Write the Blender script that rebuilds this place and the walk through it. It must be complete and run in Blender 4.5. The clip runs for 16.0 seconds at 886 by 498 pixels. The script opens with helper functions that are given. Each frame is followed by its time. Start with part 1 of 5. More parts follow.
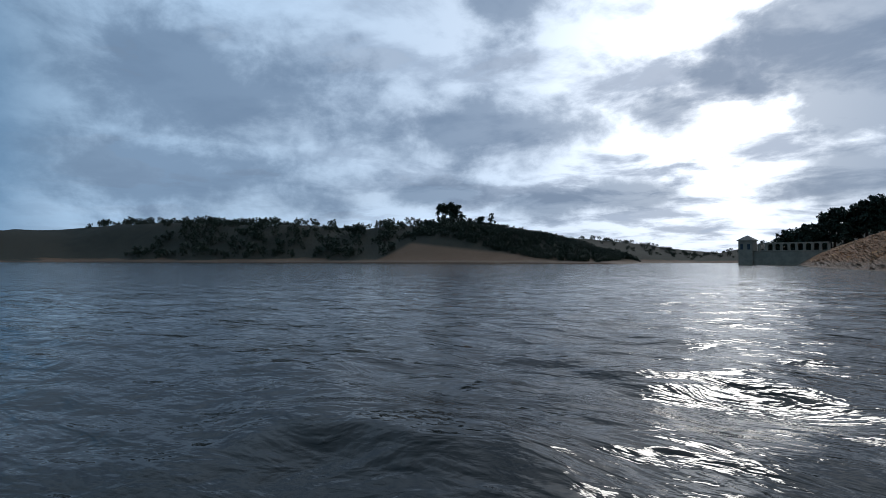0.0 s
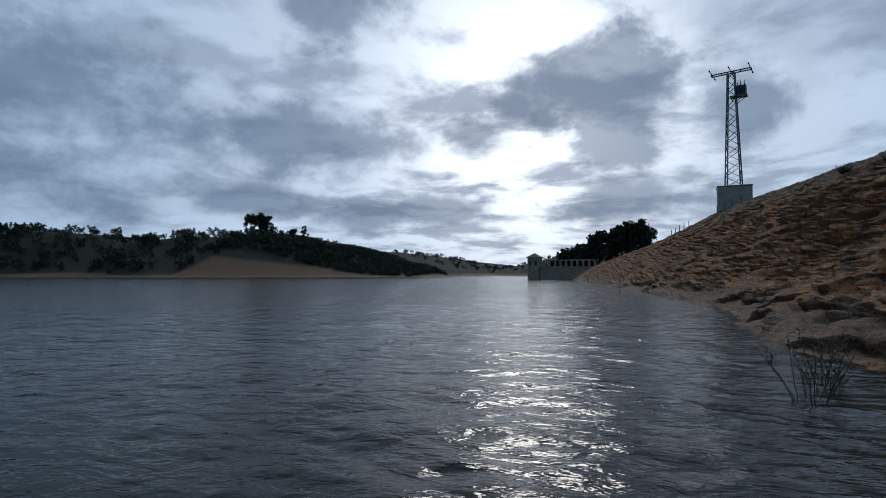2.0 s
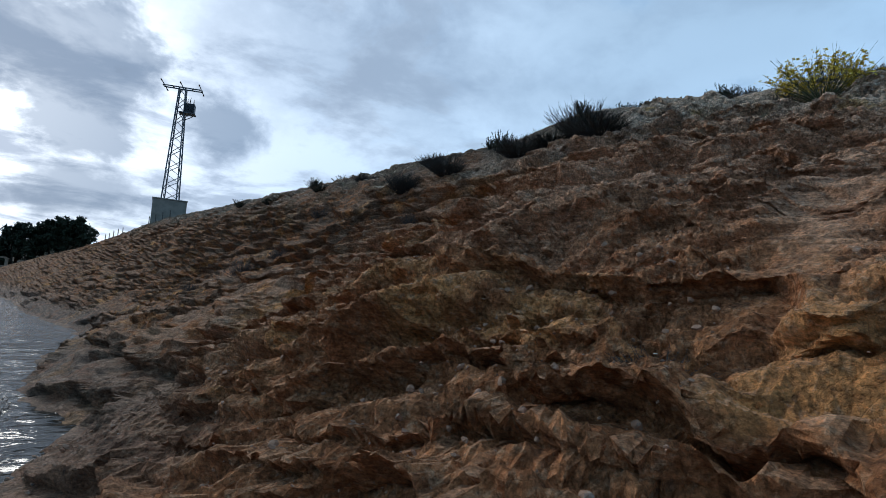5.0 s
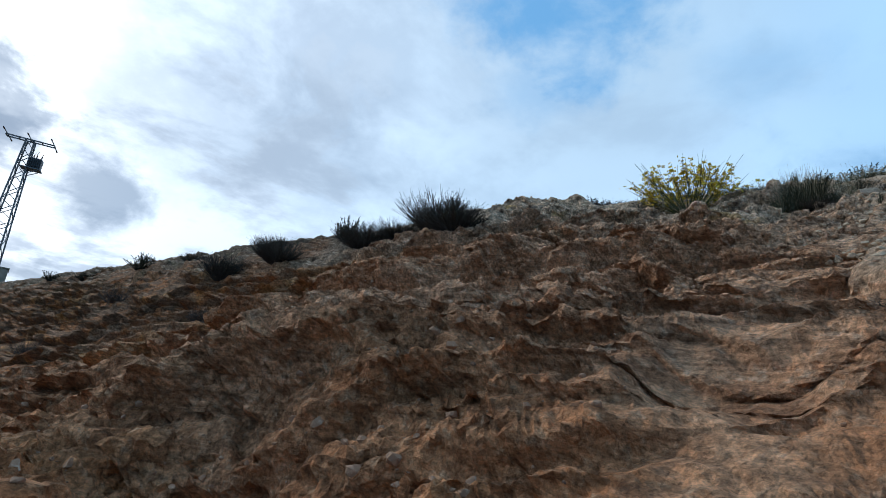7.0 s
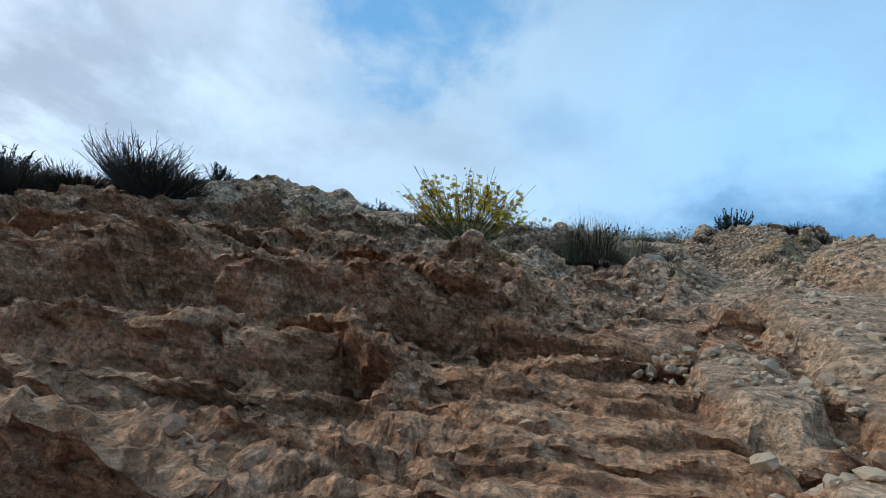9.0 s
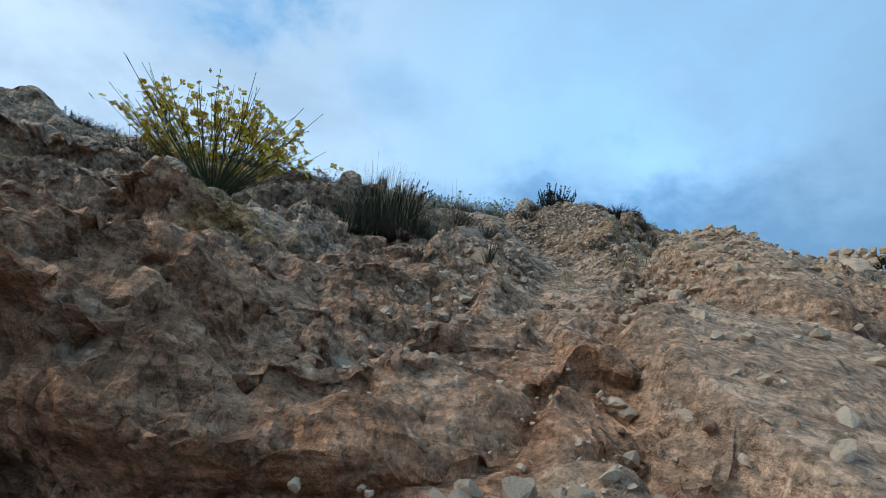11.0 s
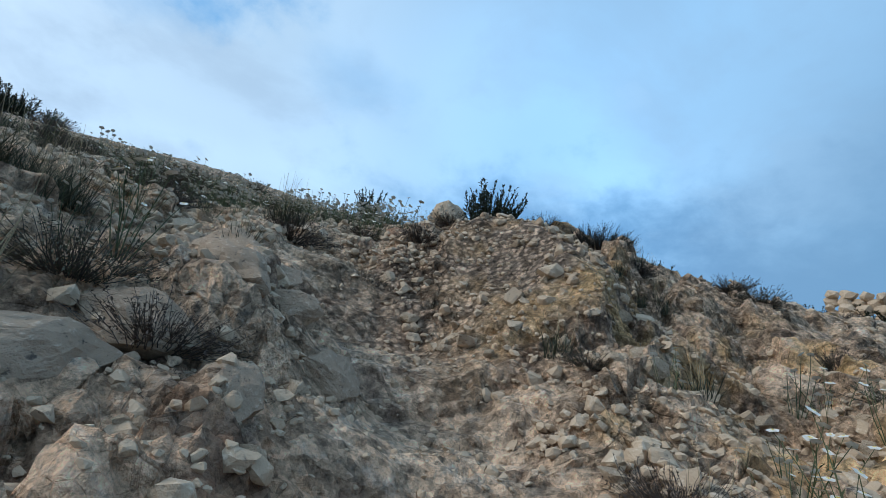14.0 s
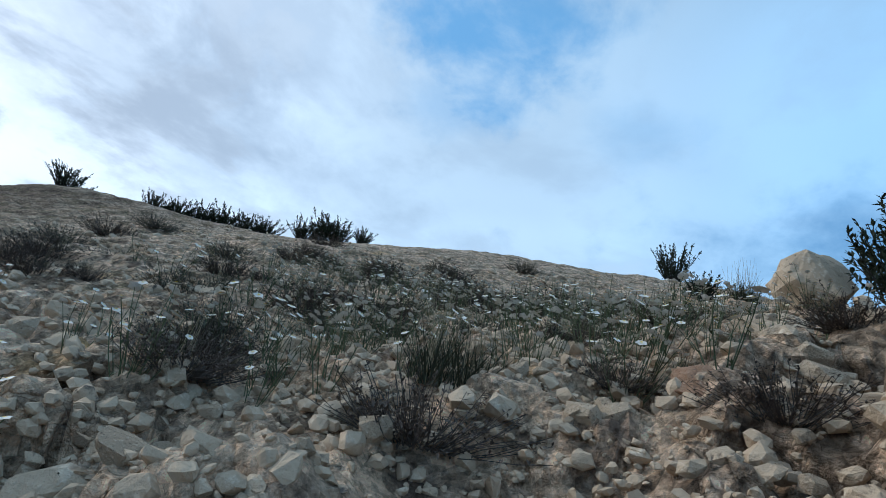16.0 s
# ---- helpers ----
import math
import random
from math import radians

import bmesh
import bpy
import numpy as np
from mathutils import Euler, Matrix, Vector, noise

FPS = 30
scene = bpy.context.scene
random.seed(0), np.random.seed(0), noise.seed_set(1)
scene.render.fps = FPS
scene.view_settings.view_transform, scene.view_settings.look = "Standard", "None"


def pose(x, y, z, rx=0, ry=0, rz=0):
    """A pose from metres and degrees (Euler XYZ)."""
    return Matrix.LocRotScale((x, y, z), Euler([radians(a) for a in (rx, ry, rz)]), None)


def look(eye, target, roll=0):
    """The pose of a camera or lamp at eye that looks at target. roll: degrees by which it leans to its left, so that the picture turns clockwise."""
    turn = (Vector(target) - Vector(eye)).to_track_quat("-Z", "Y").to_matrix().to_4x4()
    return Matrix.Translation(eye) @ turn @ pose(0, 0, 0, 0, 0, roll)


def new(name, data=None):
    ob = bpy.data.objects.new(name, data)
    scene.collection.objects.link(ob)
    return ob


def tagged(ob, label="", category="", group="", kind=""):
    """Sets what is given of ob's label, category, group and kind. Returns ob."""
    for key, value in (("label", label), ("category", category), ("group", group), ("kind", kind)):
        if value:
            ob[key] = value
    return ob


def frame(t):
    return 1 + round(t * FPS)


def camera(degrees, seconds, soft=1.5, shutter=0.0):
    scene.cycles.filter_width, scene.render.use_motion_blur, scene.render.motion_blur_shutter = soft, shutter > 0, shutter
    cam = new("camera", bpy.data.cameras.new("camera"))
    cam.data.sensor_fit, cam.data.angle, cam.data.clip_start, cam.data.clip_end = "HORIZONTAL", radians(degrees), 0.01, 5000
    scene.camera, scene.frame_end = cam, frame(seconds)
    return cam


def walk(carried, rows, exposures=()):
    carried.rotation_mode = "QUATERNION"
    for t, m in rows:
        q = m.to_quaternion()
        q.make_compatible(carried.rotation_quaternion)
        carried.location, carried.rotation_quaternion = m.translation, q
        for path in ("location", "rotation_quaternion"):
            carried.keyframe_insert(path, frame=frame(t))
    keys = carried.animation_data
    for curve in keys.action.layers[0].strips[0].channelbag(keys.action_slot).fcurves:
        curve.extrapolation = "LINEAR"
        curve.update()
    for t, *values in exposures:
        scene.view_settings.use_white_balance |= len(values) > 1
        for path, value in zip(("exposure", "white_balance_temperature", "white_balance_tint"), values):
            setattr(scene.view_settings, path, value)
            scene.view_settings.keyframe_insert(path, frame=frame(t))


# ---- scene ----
# ---- camera ----
cam = camera(80.0, 16.0, soft=0.8)
# seconds, x, y, z, yaw, pitch, roll
PATH = [
    (0.0, 0.29, 1.07, 0.82, 33.2, 1.3, -0.1),
    (0.5, 0.23, 1.21, 0.91, 33.5, 3.2, 1.1),
    (1.0, 0.38, 1.32, 1.23, 29.7, 1.2, 4.8),
    (1.5, 0.78, 1.39, 1.66, 28.1, 1.7, 1.9),
    (2.0, 1.53, 1.60, 1.81, 13.5, 2.6, -0.0),
    (2.5, 2.48, 2.02, 1.90, 3.4, 0.7, -2.4),
    (3.0, 2.84, 2.06, 2.04, -11.7, 1.2, -2.9),
    (3.5, 3.29, 1.58, 2.17, -20.1, 2.9, -1.8),
    (4.0, 3.98, 1.73, 2.19, -24.1, 0.6, -3.1),
    (4.5, 5.05, 1.95, 2.36, -30.6, 3.5, -3.1),
    (5.0, 5.90, 1.88, 2.60, -40.8, 5.5, -3.8),
    (5.2, 6.20, 1.85, 2.67, -43.6, 7.0, -2.5),
    (7.3, 10.17, 3.27, 3.87, -55.8, 18.5, -7.4),
    (7.5, 10.57, 3.45, 4.05, -59.3, 19.2, -8.3),
    (8.0, 11.56, 3.61, 4.45, -68.8, 20.7, -8.4),
    (8.5, 12.44, 3.59, 4.73, -73.7, 18.9, -8.9),
    (9.0, 12.82, 3.56, 5.02, -77.4, 19.4, -9.7),
    (9.5, 13.36, 3.45, 5.31, -88.8, 18.3, -5.3),
    (9.7, 13.55, 3.38, 5.38, -91.8, 19.3, -6.4),
    (11.8, 16.87, 3.04, 6.81, -100.3, 17.0, -7.0),
    (12.0, 17.25, 2.96, 7.05, -104.1, 19.3, -4.8),
    (12.5, 18.05, 2.67, 7.44, -106.9, 21.7, -2.9),
    (13.0, 18.59, 2.31, 7.64, -112.2, 23.9, -6.9),
    (13.5, 19.17, 1.95, 7.86, -113.3, 20.5, -10.4),
    (14.0, 19.64, 1.68, 8.17, -102.5, 19.1, -10.3),
    (14.5, 20.15, 1.48, 8.50, -99.3, 18.5, -8.4),
    (15.0, 20.74, 1.24, 8.73, -94.6, 17.8, -14.6),
    (15.5, 21.56, 1.32, 9.04, -78.8, 16.9, -14.7),
    (16.0, 22.17, 1.50, 9.42, -68.5, 19.3, -12.5),
]
EXPOSURES = [(0.0, -0.1, 5900, 9), (1.0, -0.2, 5850, 9), (3.0, -0.45, 5850, 9), (5.0, 0.15, 5850, 8), (8.0, 0.48, 6200, 8), (12.0, 0.46, 6000, 8), (15.0, 0.5, 6100, 8), (16.0, 0.45, 6000, 8)]
walk(cam, [(t, pose(x, y, z, 90 + p, r, w)) for t, x, y, z, w, p, r in PATH], EXPOSURES)

# ---- sky and sun ----
SUN_AZIMUTH, SUN_ELEVATION = -4.0, 17.0  # degrees right of +y, above the horizon


def nodes_of(owner):
    owner.use_nodes = True
    tree = owner.node_tree
    tree.nodes.clear()
    return tree


class Graph:
    """Short hand for building node trees."""

    def __init__(self, owner):
        self.tree = nodes_of(owner)

    def node(self, kind, **values):
        n = self.tree.nodes.new(kind)
        for key, value in values.items():
            if key in n.inputs:
                self.put(n.inputs[key], value)
            else:
                setattr(n, key, value)
        return n

    def put(self, socket, value):
        if isinstance(value, bpy.types.NodeSocket):
            self.tree.links.new(value, socket)
        elif isinstance(value, tuple) and socket.type == "RGBA" and len(value) == 3:
            socket.default_value = (*value, 1)
        else:
            socket.default_value = value

    def math(self, op, a, b=0.0, c=0.0, clamp=False):
        n = self.tree.nodes.new("ShaderNodeMath")
        n.operation, n.use_clamp = op, clamp
        for s, v in zip(n.inputs, (a, b, c)):
            self.put(s, v)
        return n.outputs[0]

    def vec(self, op, a, b=(0, 0, 0), scale=None):
        n = self.tree.nodes.new("ShaderNodeVectorMath")
        n.operation = op
        self.put(n.inputs[0], a)
        self.put(n.inputs[1], b)
        if scale is not None:
            self.put(n.inputs["Scale"], scale)
        return n.outputs["Value"] if op in ("DOT_PRODUCT", "LENGTH", "DISTANCE") else n.outputs[0]

    def mix(self, f, a, b, blend="MIX"):
        n = self.tree.nodes.new("ShaderNodeMix")
        n.data_type, n.blend_type = "RGBA", blend
        for name, v in ((0, f), (6, a), (7, b)):
            self.put(n.inputs[name], v)
        return n.outputs[2]

    def ramp(self, f, *stops):
        n = self.tree.nodes.new("ShaderNodeValToRGB")
        els = n.color_ramp.elements
        while len(els) < len(stops):
            els.new(0.5)
        for e, (p, c) in zip(els, stops):
            e.position, e.color = p, (c, c, c, 1) if isinstance(c, (int, float)) else (*c, 1)
        self.put(n.inputs[0], f)
        return n.outputs[0]

    def noise(self, vector, scale, detail=4.0, rough=0.55, distortion=0.0):
        n = self.node("ShaderNodeTexNoise", Vector=vector, Scale=scale, Detail=detail, Roughness=rough, Distortion=distortion)
        return n.outputs["Fac"]

    def sstep(self, v, lo, hi):
        n = self.tree.nodes.new("ShaderNodeMapRange")
        n.interpolation_type = "SMOOTHSTEP"
        for name, x in (("Value", v), ("From Min", lo), ("From Max", hi)):
            self.put(n.inputs[name], x)
        return n.outputs[0]


def heading(azimuth, elevation):
    a, e = radians(azimuth), radians(elevation)
    return (math.sin(a) * math.cos(e), math.cos(a) * math.cos(e), math.sin(e))


world = bpy.data.worlds.new("sky")
scene.world = world
g = Graph(world)
way = g.node("ShaderNodeTexCoord").outputs["Generated"]
sky = g.node("ShaderNodeTexSky", sky_type="NISHITA", sun_disc=False, sun_elevation=radians(SUN_ELEVATION), sun_rotation=radians(SUN_AZIMUTH)).outputs[0]
split = g.node("ShaderNodeSeparateXYZ", Vector=way)
up = g.math("MAXIMUM", split.outputs[2], 0.0)
flat = g.math("DIVIDE", 1.0, g.math("ADD", up, 0.16))
sheet = g.vec("SCALE", g.vec("MULTIPLY", way, (1, 1, 0)), scale=flat)
wisp = g.noise(g.vec("ADD", sheet, (3.1, 7.7, 0)), 1.9, 8, 0.58, 0.25)
broad = g.noise(g.vec("ADD", sheet, (11.3, 2.2, 4)), 0.7, 3, 0.5)
glow_near = g.math("POWER", g.math("MAXIMUM", g.vec("DOT_PRODUCT", way, heading(SUN_AZIMUTH, SUN_ELEVATION)), 0.0), 40.0)
glow_wide = g.math("POWER", g.math("MAXIMUM", g.vec("DOT_PRODUCT", way, heading(SUN_AZIMUTH, SUN_ELEVATION)), 0.0), 3.5)


rag = g.noise(g.vec("MULTIPLY", way, (1, 1, 1.5)), 7.5, 7, 0.6, 0.15)


def blob(azimuth, elevation, wide, tall, soft=0.5):
    """A ragged cloud mass round one direction: 1 inside, 0 outside."""
    d = g.vec("SUBTRACT", way, heading(azimuth, elevation))
    side = (math.cos(radians(azimuth)), -math.sin(radians(azimuth)), 0)
    a = g.math("DIVIDE", g.vec("DOT_PRODUCT", d, side), math.sin(radians(wide)))
    b = g.math("DIVIDE", g.math("SUBTRACT", split.outputs[2], math.sin(radians(elevation))), math.sin(radians(tall)))
    front = g.sstep(g.vec("DOT_PRODUCT", way, heading(azimuth, elevation)), 0.2, 0.5)
    r = g.math("SQRT", g.math("ADD", g.math("MULTIPLY", a, a), g.math("MULTIPLY", b, b)))
    r = g.math("ADD", r, g.math("MULTIPLY", g.math("SUBTRACT", rag, 0.5), 3.0))
    return g.math("MULTIPLY", g.math("SUBTRACT", 1.0, g.sstep(r, 1.0 - soft, 1.0 + soft)), front)


def most(*values):
    total = values[0]
    for v in values[1:]:
        total = g.math("MAXIMUM", total, v)
    return total


cover = g.sstep(g.math("ADD", g.math("MULTIPLY", wisp, 0.7), g.math("MULTIPLY", broad, 0.5)), 0.46, 0.68)
gaps = most(blob(63, 43, 9, 5.5, 0.8), g.math("MULTIPLY", blob(84, 34, 4, 2, 0.9), 0.3), g.math("MULTIPLY", blob(60, 34, 4, 2.5, 0.9), 0.4))
cover = g.math("MAXIMUM", cover, 0.93)
cover = g.math("SUBTRACT", cover, g.math("MULTIPLY", gaps, 0.85), clamp=True)
shade = g.sstep(wisp, 0.44, 0.62)
dark = most(
    blob(3.5, 18.5, 8, 5.5, 0.35), blob(4.5, 13.5, 5, 2.5, 0.35), blob(-10.5, 15, 4.5, 2), blob(-6, 17.5, 2.5, 1.5),
    blob(16, 16, 4, 3), blob(-58, 17, 16, 4.5), blob(-62, 8, 20, 3.2), blob(-30, 13.5, 13, 3.0),
    blob(-34, 7.2, 6, 1.6), blob(-22, 6.2, 5, 1.5), blob(6, 7.5, 6, 2.2), blob(-14, 6.8, 5, 1.3), g.math("MULTIPLY", blob(30, 24, 16, 6, 0.9), 0.55), blob(-25, 26, 5, 4))
pale = g.mix(g.sstep(split.outputs[1], 0.3, -0.35), (4.5, 6.0, 7.5), (3.2, 5.5, 8.0))
pale = g.mix(1.0, pale, g.ramp(broad, (0.36, 0.84), (0.64, 1.18)), "MULTIPLY")
lit = g.mix(glow_wide, pale, (9.0, 9.6, 10.4))
lit = g.mix(glow_near, lit, (20.0, 19.6, 19.0))
grey = g.mix(glow_wide, (2.3, 3.0, 4.0), (3.2, 3.7, 4.6))
cloud = g.mix(g.math("MULTIPLY", shade, g.math("ADD", 0.25, g.math("MULTIPLY", glow_wide, 0.6))), lit, grey)
cloud = g.mix(g.math("MULTIPLY", dark, 0.75), cloud, g.mix(glow_wide, (1.3, 1.9, 2.8), (1.8, 2.35, 3.2)))
band = most(blob(138, 17, 26, 7, 0.9), blob(114, 22, 14, 3.5, 0.9))
cloud = g.mix(g.math("MULTIPLY", band, 0.9), cloud, (0.9, 2.3, 4.3))
blue = g.mix(0.75, sky, (1.1, 3.4, 6.4))
colour = g.mix(cover, blue, cloud)
# sky overhead and behind, mostly out of view, dimmed to cut fill light
lid = g.sstep(split.outputs[2], 0.66, 0.92)
rear = g.math("MAXIMUM", g.sstep(split.outputs[1], -0.35, -0.85), g.math("MULTIPLY", g.sstep(split.outputs[0], -0.80, -0.96), g.sstep(split.outputs[1], 0.45, 0.2)))
colour = g.mix(g.math("MAXIMUM", lid, rear), colour, g.mix(rear, (1.95, 2.75, 3.6), (1.35, 2.65, 4.2)))
shine = g.node("ShaderNodeBackground", Color=colour, Strength=0.1)
g.node("ShaderNodeOutputWorld", Surface=shine.outputs[0])

sun_data = bpy.data.lights.new("sun", "SUN")
sun_data.energy, sun_data.angle, sun_data.color = 0.85, radians(12), (1.0, 0.92, 0.80)
sun = new("sun", sun_data)
sun.matrix_world = look((0, 0, 60), tuple(Vector((0, 0, 60)) - Vector(heading(SUN_AZIMUTH, SUN_ELEVATION + 14))))


# ---- noise for shapes ----
def _hash(ix, iy, seed):
    n = (ix.astype(np.int64) * 374761393 + iy.astype(np.int64) * 668265263 + seed * 974711) & 0x7FFFFFFF
    n = ((n ^ (n >> 13)) * 1274126177) & 0x7FFFFFFF
    return ((n ^ (n >> 16)) & 0xFFFF) / 65535.0


def vnoise(x, y, seed=0):
    """Smooth value noise from -1 to 1."""
    ix, iy = np.floor(x), np.floor(y)
    fx, fy = x - ix, y - iy
    fx, fy = fx * fx * fx * (fx * (fx * 6 - 15) + 10), fy * fy * fy * (fy * (fy * 6 - 15) + 10)
    a, b = _hash(ix, iy, seed), _hash(ix + 1, iy, seed)
    c, d = _hash(ix, iy + 1, seed), _hash(ix + 1, iy + 1, seed)
    return 2 * ((a + (b - a) * fx) * (1 - fy) + (c + (d - c) * fx) * fy) - 1


def fbm(x, y, octaves=4, seed=0, gain=0.5):
    total, amp = 0.0, 1.0
    for k in range(octaves):
        c, s = math.cos(0.7 * k), math.sin(0.7 * k)
        total = total + amp * vnoise((c * x - s * y) * 2.03**k, (s * x + c * y) * 2.03**k, seed + 17 * k)
        amp *= gain
    return total


def cells(x, y, seed=0):
    """Broken ground, one block a unit square: distance to its seed, gap to the next block, and the lie of its flat top from -1 to 1."""
    ix, iy = np.floor(x), np.floor(y)
    f1, f2, face = np.full_like(x, 9.0), np.full_like(x, 9.0), np.zeros_like(x)
    for dx in (-1, 0, 1):
        for dy in (-1, 0, 1):
            cx, cy = ix + dx, iy + dy
            ox, oy = cx + _hash(cx, cy, seed) - x, cy + _hash(cx, cy, seed + 5) - y
            d = np.hypot(ox, oy)
            top = 1.2 * (_hash(cx, cy, seed + 11) - 0.5) + 1.5 * (ox * (_hash(cx, cy, seed + 13) - 0.35) + oy * (_hash(cx, cy, seed + 19) - 0.5))
            near = d < f1
            f2 = np.where(near, f1, np.minimum(f2, d))
            f1, face = np.where(near, d, f1), np.where(near, top, face)
    return f1, f2, face


def _hash3(ix, iy, iz, seed):
    n = (ix.astype(np.int64) * 374761393 + iy.astype(np.int64) * 668265263 + iz.astype(np.int64) * 1440662683 + seed * 974711) & 0x7FFFFFFF
    n = ((n ^ (n >> 13)) * 1274126177) & 0x7FFFFFFF
    return ((n ^ (n >> 16)) & 0xFFFF).astype(np.float32) / 65535.0


def lumps(x, y, z, seed=0):
    """Broken rock in space, one lump a unit cube: gap to the next lump, and the lie of its own flat face from -1 to 1."""
    ix, iy, iz = np.floor(x), np.floor(y), np.floor(z)
    f1, f2, face = np.full_like(x, 9.0), np.full_like(x, 9.0), np.zeros_like(x)
    for dx in (-1, 0, 1):
        for dy in (-1, 0, 1):
            for dz in (-1, 0, 1):
                cx, cy, cz = ix + dx, iy + dy, iz + dz
                a, b, c = (_hash3(cx, cy, cz, seed + k) for k in (0, 1, 2))
                ox, oy, oz = cx + a - x, cy + b - y, cz + c - z
                d = ox * ox + oy * oy + oz * oz
                tilt = 1.1 * (c - 0.5) + 1.6 * (ox * (b - 0.5) + oy * (c - 0.5) + oz * (a - 0.5))
                near = d < f1
                f2 = np.where(near, f1, np.minimum(f2, d))
                f1, face = np.where(near, d, f1), np.where(near, tilt, face)
    return np.sqrt(f2) - np.sqrt(f1), face


def smooth(v, lo, hi):
    t = np.clip((v - lo) / (hi - lo), 0, 1)
    return t * t * (3 - 2 * t)


# ---- the lie of the land ----
# cross-sections of the bank: y, then x of each knot, then heights above the water
SECTIONS = (
    (-60, (4, 14, 26, 34, 48, 70), (0, 3.5, 9.5, 12.6, 16.5, 20)),
    (-8, (2, 10, 18, 23.7, 26, 31.5, 40, 60), (0, 2.6, 6.8, 9.6, 10.6, 12.6, 15.2, 18.5)),
    (-1.2, (2.4, 8, 14, 18, 21.5, 23.4, 24.7, 27, 31, 45, 60), (0, 1.6, 4.6, 6.6, 8.4, 9.2, 10.1, 11.0, 12.0, 17, 20)),
    (3, (3.2, 5, 7, 9, 11.5, 13, 16.7, 19.2, 21.8, 23.6, 25.7, 29.5, 34, 45, 60), (0, 0.6, 1.15, 2.05, 3.3, 4.3, 5.6, 7.0, 8.45, 9.35, 10.2, 11.3, 13.3, 17.6, 20)),
    (8, (6, 7.5, 9, 10.6, 13.8, 16.3, 18, 20, 22.3, 24, 30, 40, 60), (0, 0.7, 1.8, 3.1, 4.6, 5.2, 6.3, 7.5, 9.1, 9.9, 12.2, 16.2, 19.5)),
    (20, (7.2, 8.2, 10.2, 13.2, 16, 19, 22, 25, 30, 40, 60), (0, 0.8, 1.6, 3.0, 5.0, 7.4, 9.4, 10.3, 12.2, 16.0, 18.5)),
    (80, (6.2, 10, 16, 22, 26, 34, 46, 60), (0, 2.6, 6.5, 10.4, 12.0, 14.3, 18.2, 20)),
    (135, (3.5, 8, 14, 22, 40, 60), (0, 3.0, 6.0, 9, 12.5, 14)),
)
SHORE_Y = (-80, -8, 0, 2, 5, 8, 11, 13.3, 16, 19, 22, 27, 33, 47, 63, 110, 125, 150, 172, 190)
SHORE_X = (4, 2.0, 2.8, 3.2, 5.0, 6.0, 6.7, 7.6, 7.0, 7.2, 7.7, 9.0, 9.8, 8.3, 8.2, 3.4, 3.5, 3.0, 2.0, 2.0)


def bank(x, y):
    """Height of the near bank, before its rock relief."""
    shore = np.interp(y, SHORE_Y, SHORE_X)
    total, weight = 0.0, 0.0
    ys = [s[0] for s in SECTIONS]
    for n, (sy, kx, kz) in enumerate(SECTIONS):
        lo = ys[n - 1] if n else -1e9
        hi = ys[n + 1] if n + 1 < len(ys) else 1e9
        w = np.clip(np.where(y < sy, (y - lo) / (sy - lo), (hi - y) / (hi - sy)), 0, 1)
        own = np.interp(sy, SHORE_Y, SHORE_X)
        shift = (shore - own) * (1 - smooth(x, own + 2, own + 12))
        h = np.interp(x - shift, kx, kz)
        h = np.where(x - shift < kx[0], (x - shift - kx[0]) * 0.22, h)
        total, weight = total + w * h, weight + w
    return total / np.maximum(weight, 1e-6)


# the line on which one climbs: x, y, height of the tread
TRAIL = ((3.0, 2.1, 0.25), (5.1, 1.9, 0.75), (6.3, 1.9, 1.05), (8.5, 2.6, 1.9), (10.6, 3.3, 2.95), (11.4, 3.45, 3.4), (12.3, 3.5, 3.72), (13.2, 3.55, 4.4),
         (15, 3.3, 5.0), (17, 2.95, 5.85), (18, 2.65, 6.45), (19.1, 1.97, 6.95), (20.2, 1.5, 7.5), (20.9, 1.28, 7.8), (21.6, 1.27, 8.1), (22.4, 1.5, 8.5), (23.4, 1.9, 9.2))


def far_land(x, y):
    """Heights of the country round the lake: far shore, valley, dam end."""
    out = np.full_like(x, -4.0)
    # long hill across the water
    line = 168 + 0.18 * (x + 100) + 14 * vnoise(x / 60, y * 0 + 3.3, 7)
    reach = smooth(y, line - 2, line + 70)
    top = np.interp(x, (-600, -330, -250, -200, -150, -130, -112, -80, -63, -50), (24, 24, 21, 18, 19.5, 17.5, 14, 6, 2, -3))
    hill = np.where(y > line - 6, -0.6 + 0.16 * (y - line + 6), -4) * 0 + np.where(y > line - 4, 0.3 + (top + 1.6 * fbm(x / 30, y / 30, 3, 9)) * reach, -4)
    hill = np.where(x > -48, -4, hill)
    out = np.maximum(out, hill)
    # closing ridges of the valley
    back = np.where(y > 560, (10 + 5 * vnoise(x / 90, y / 200, 5)) * smooth(y, 560, 700) * smooth(-x, 60, 130), -4)
    back = np.maximum(back, np.where(y > 300, 30 * smooth(y, 320, 620) * smooth(x, -125 + 0 * x, 60), -4))
    out = np.maximum(out, np.where(back > 0.4, back, -4))
    side = np.where((x < -300), 20 * smooth(-x, 300, 420), -4)
    out = np.maximum(out, side)
    return out


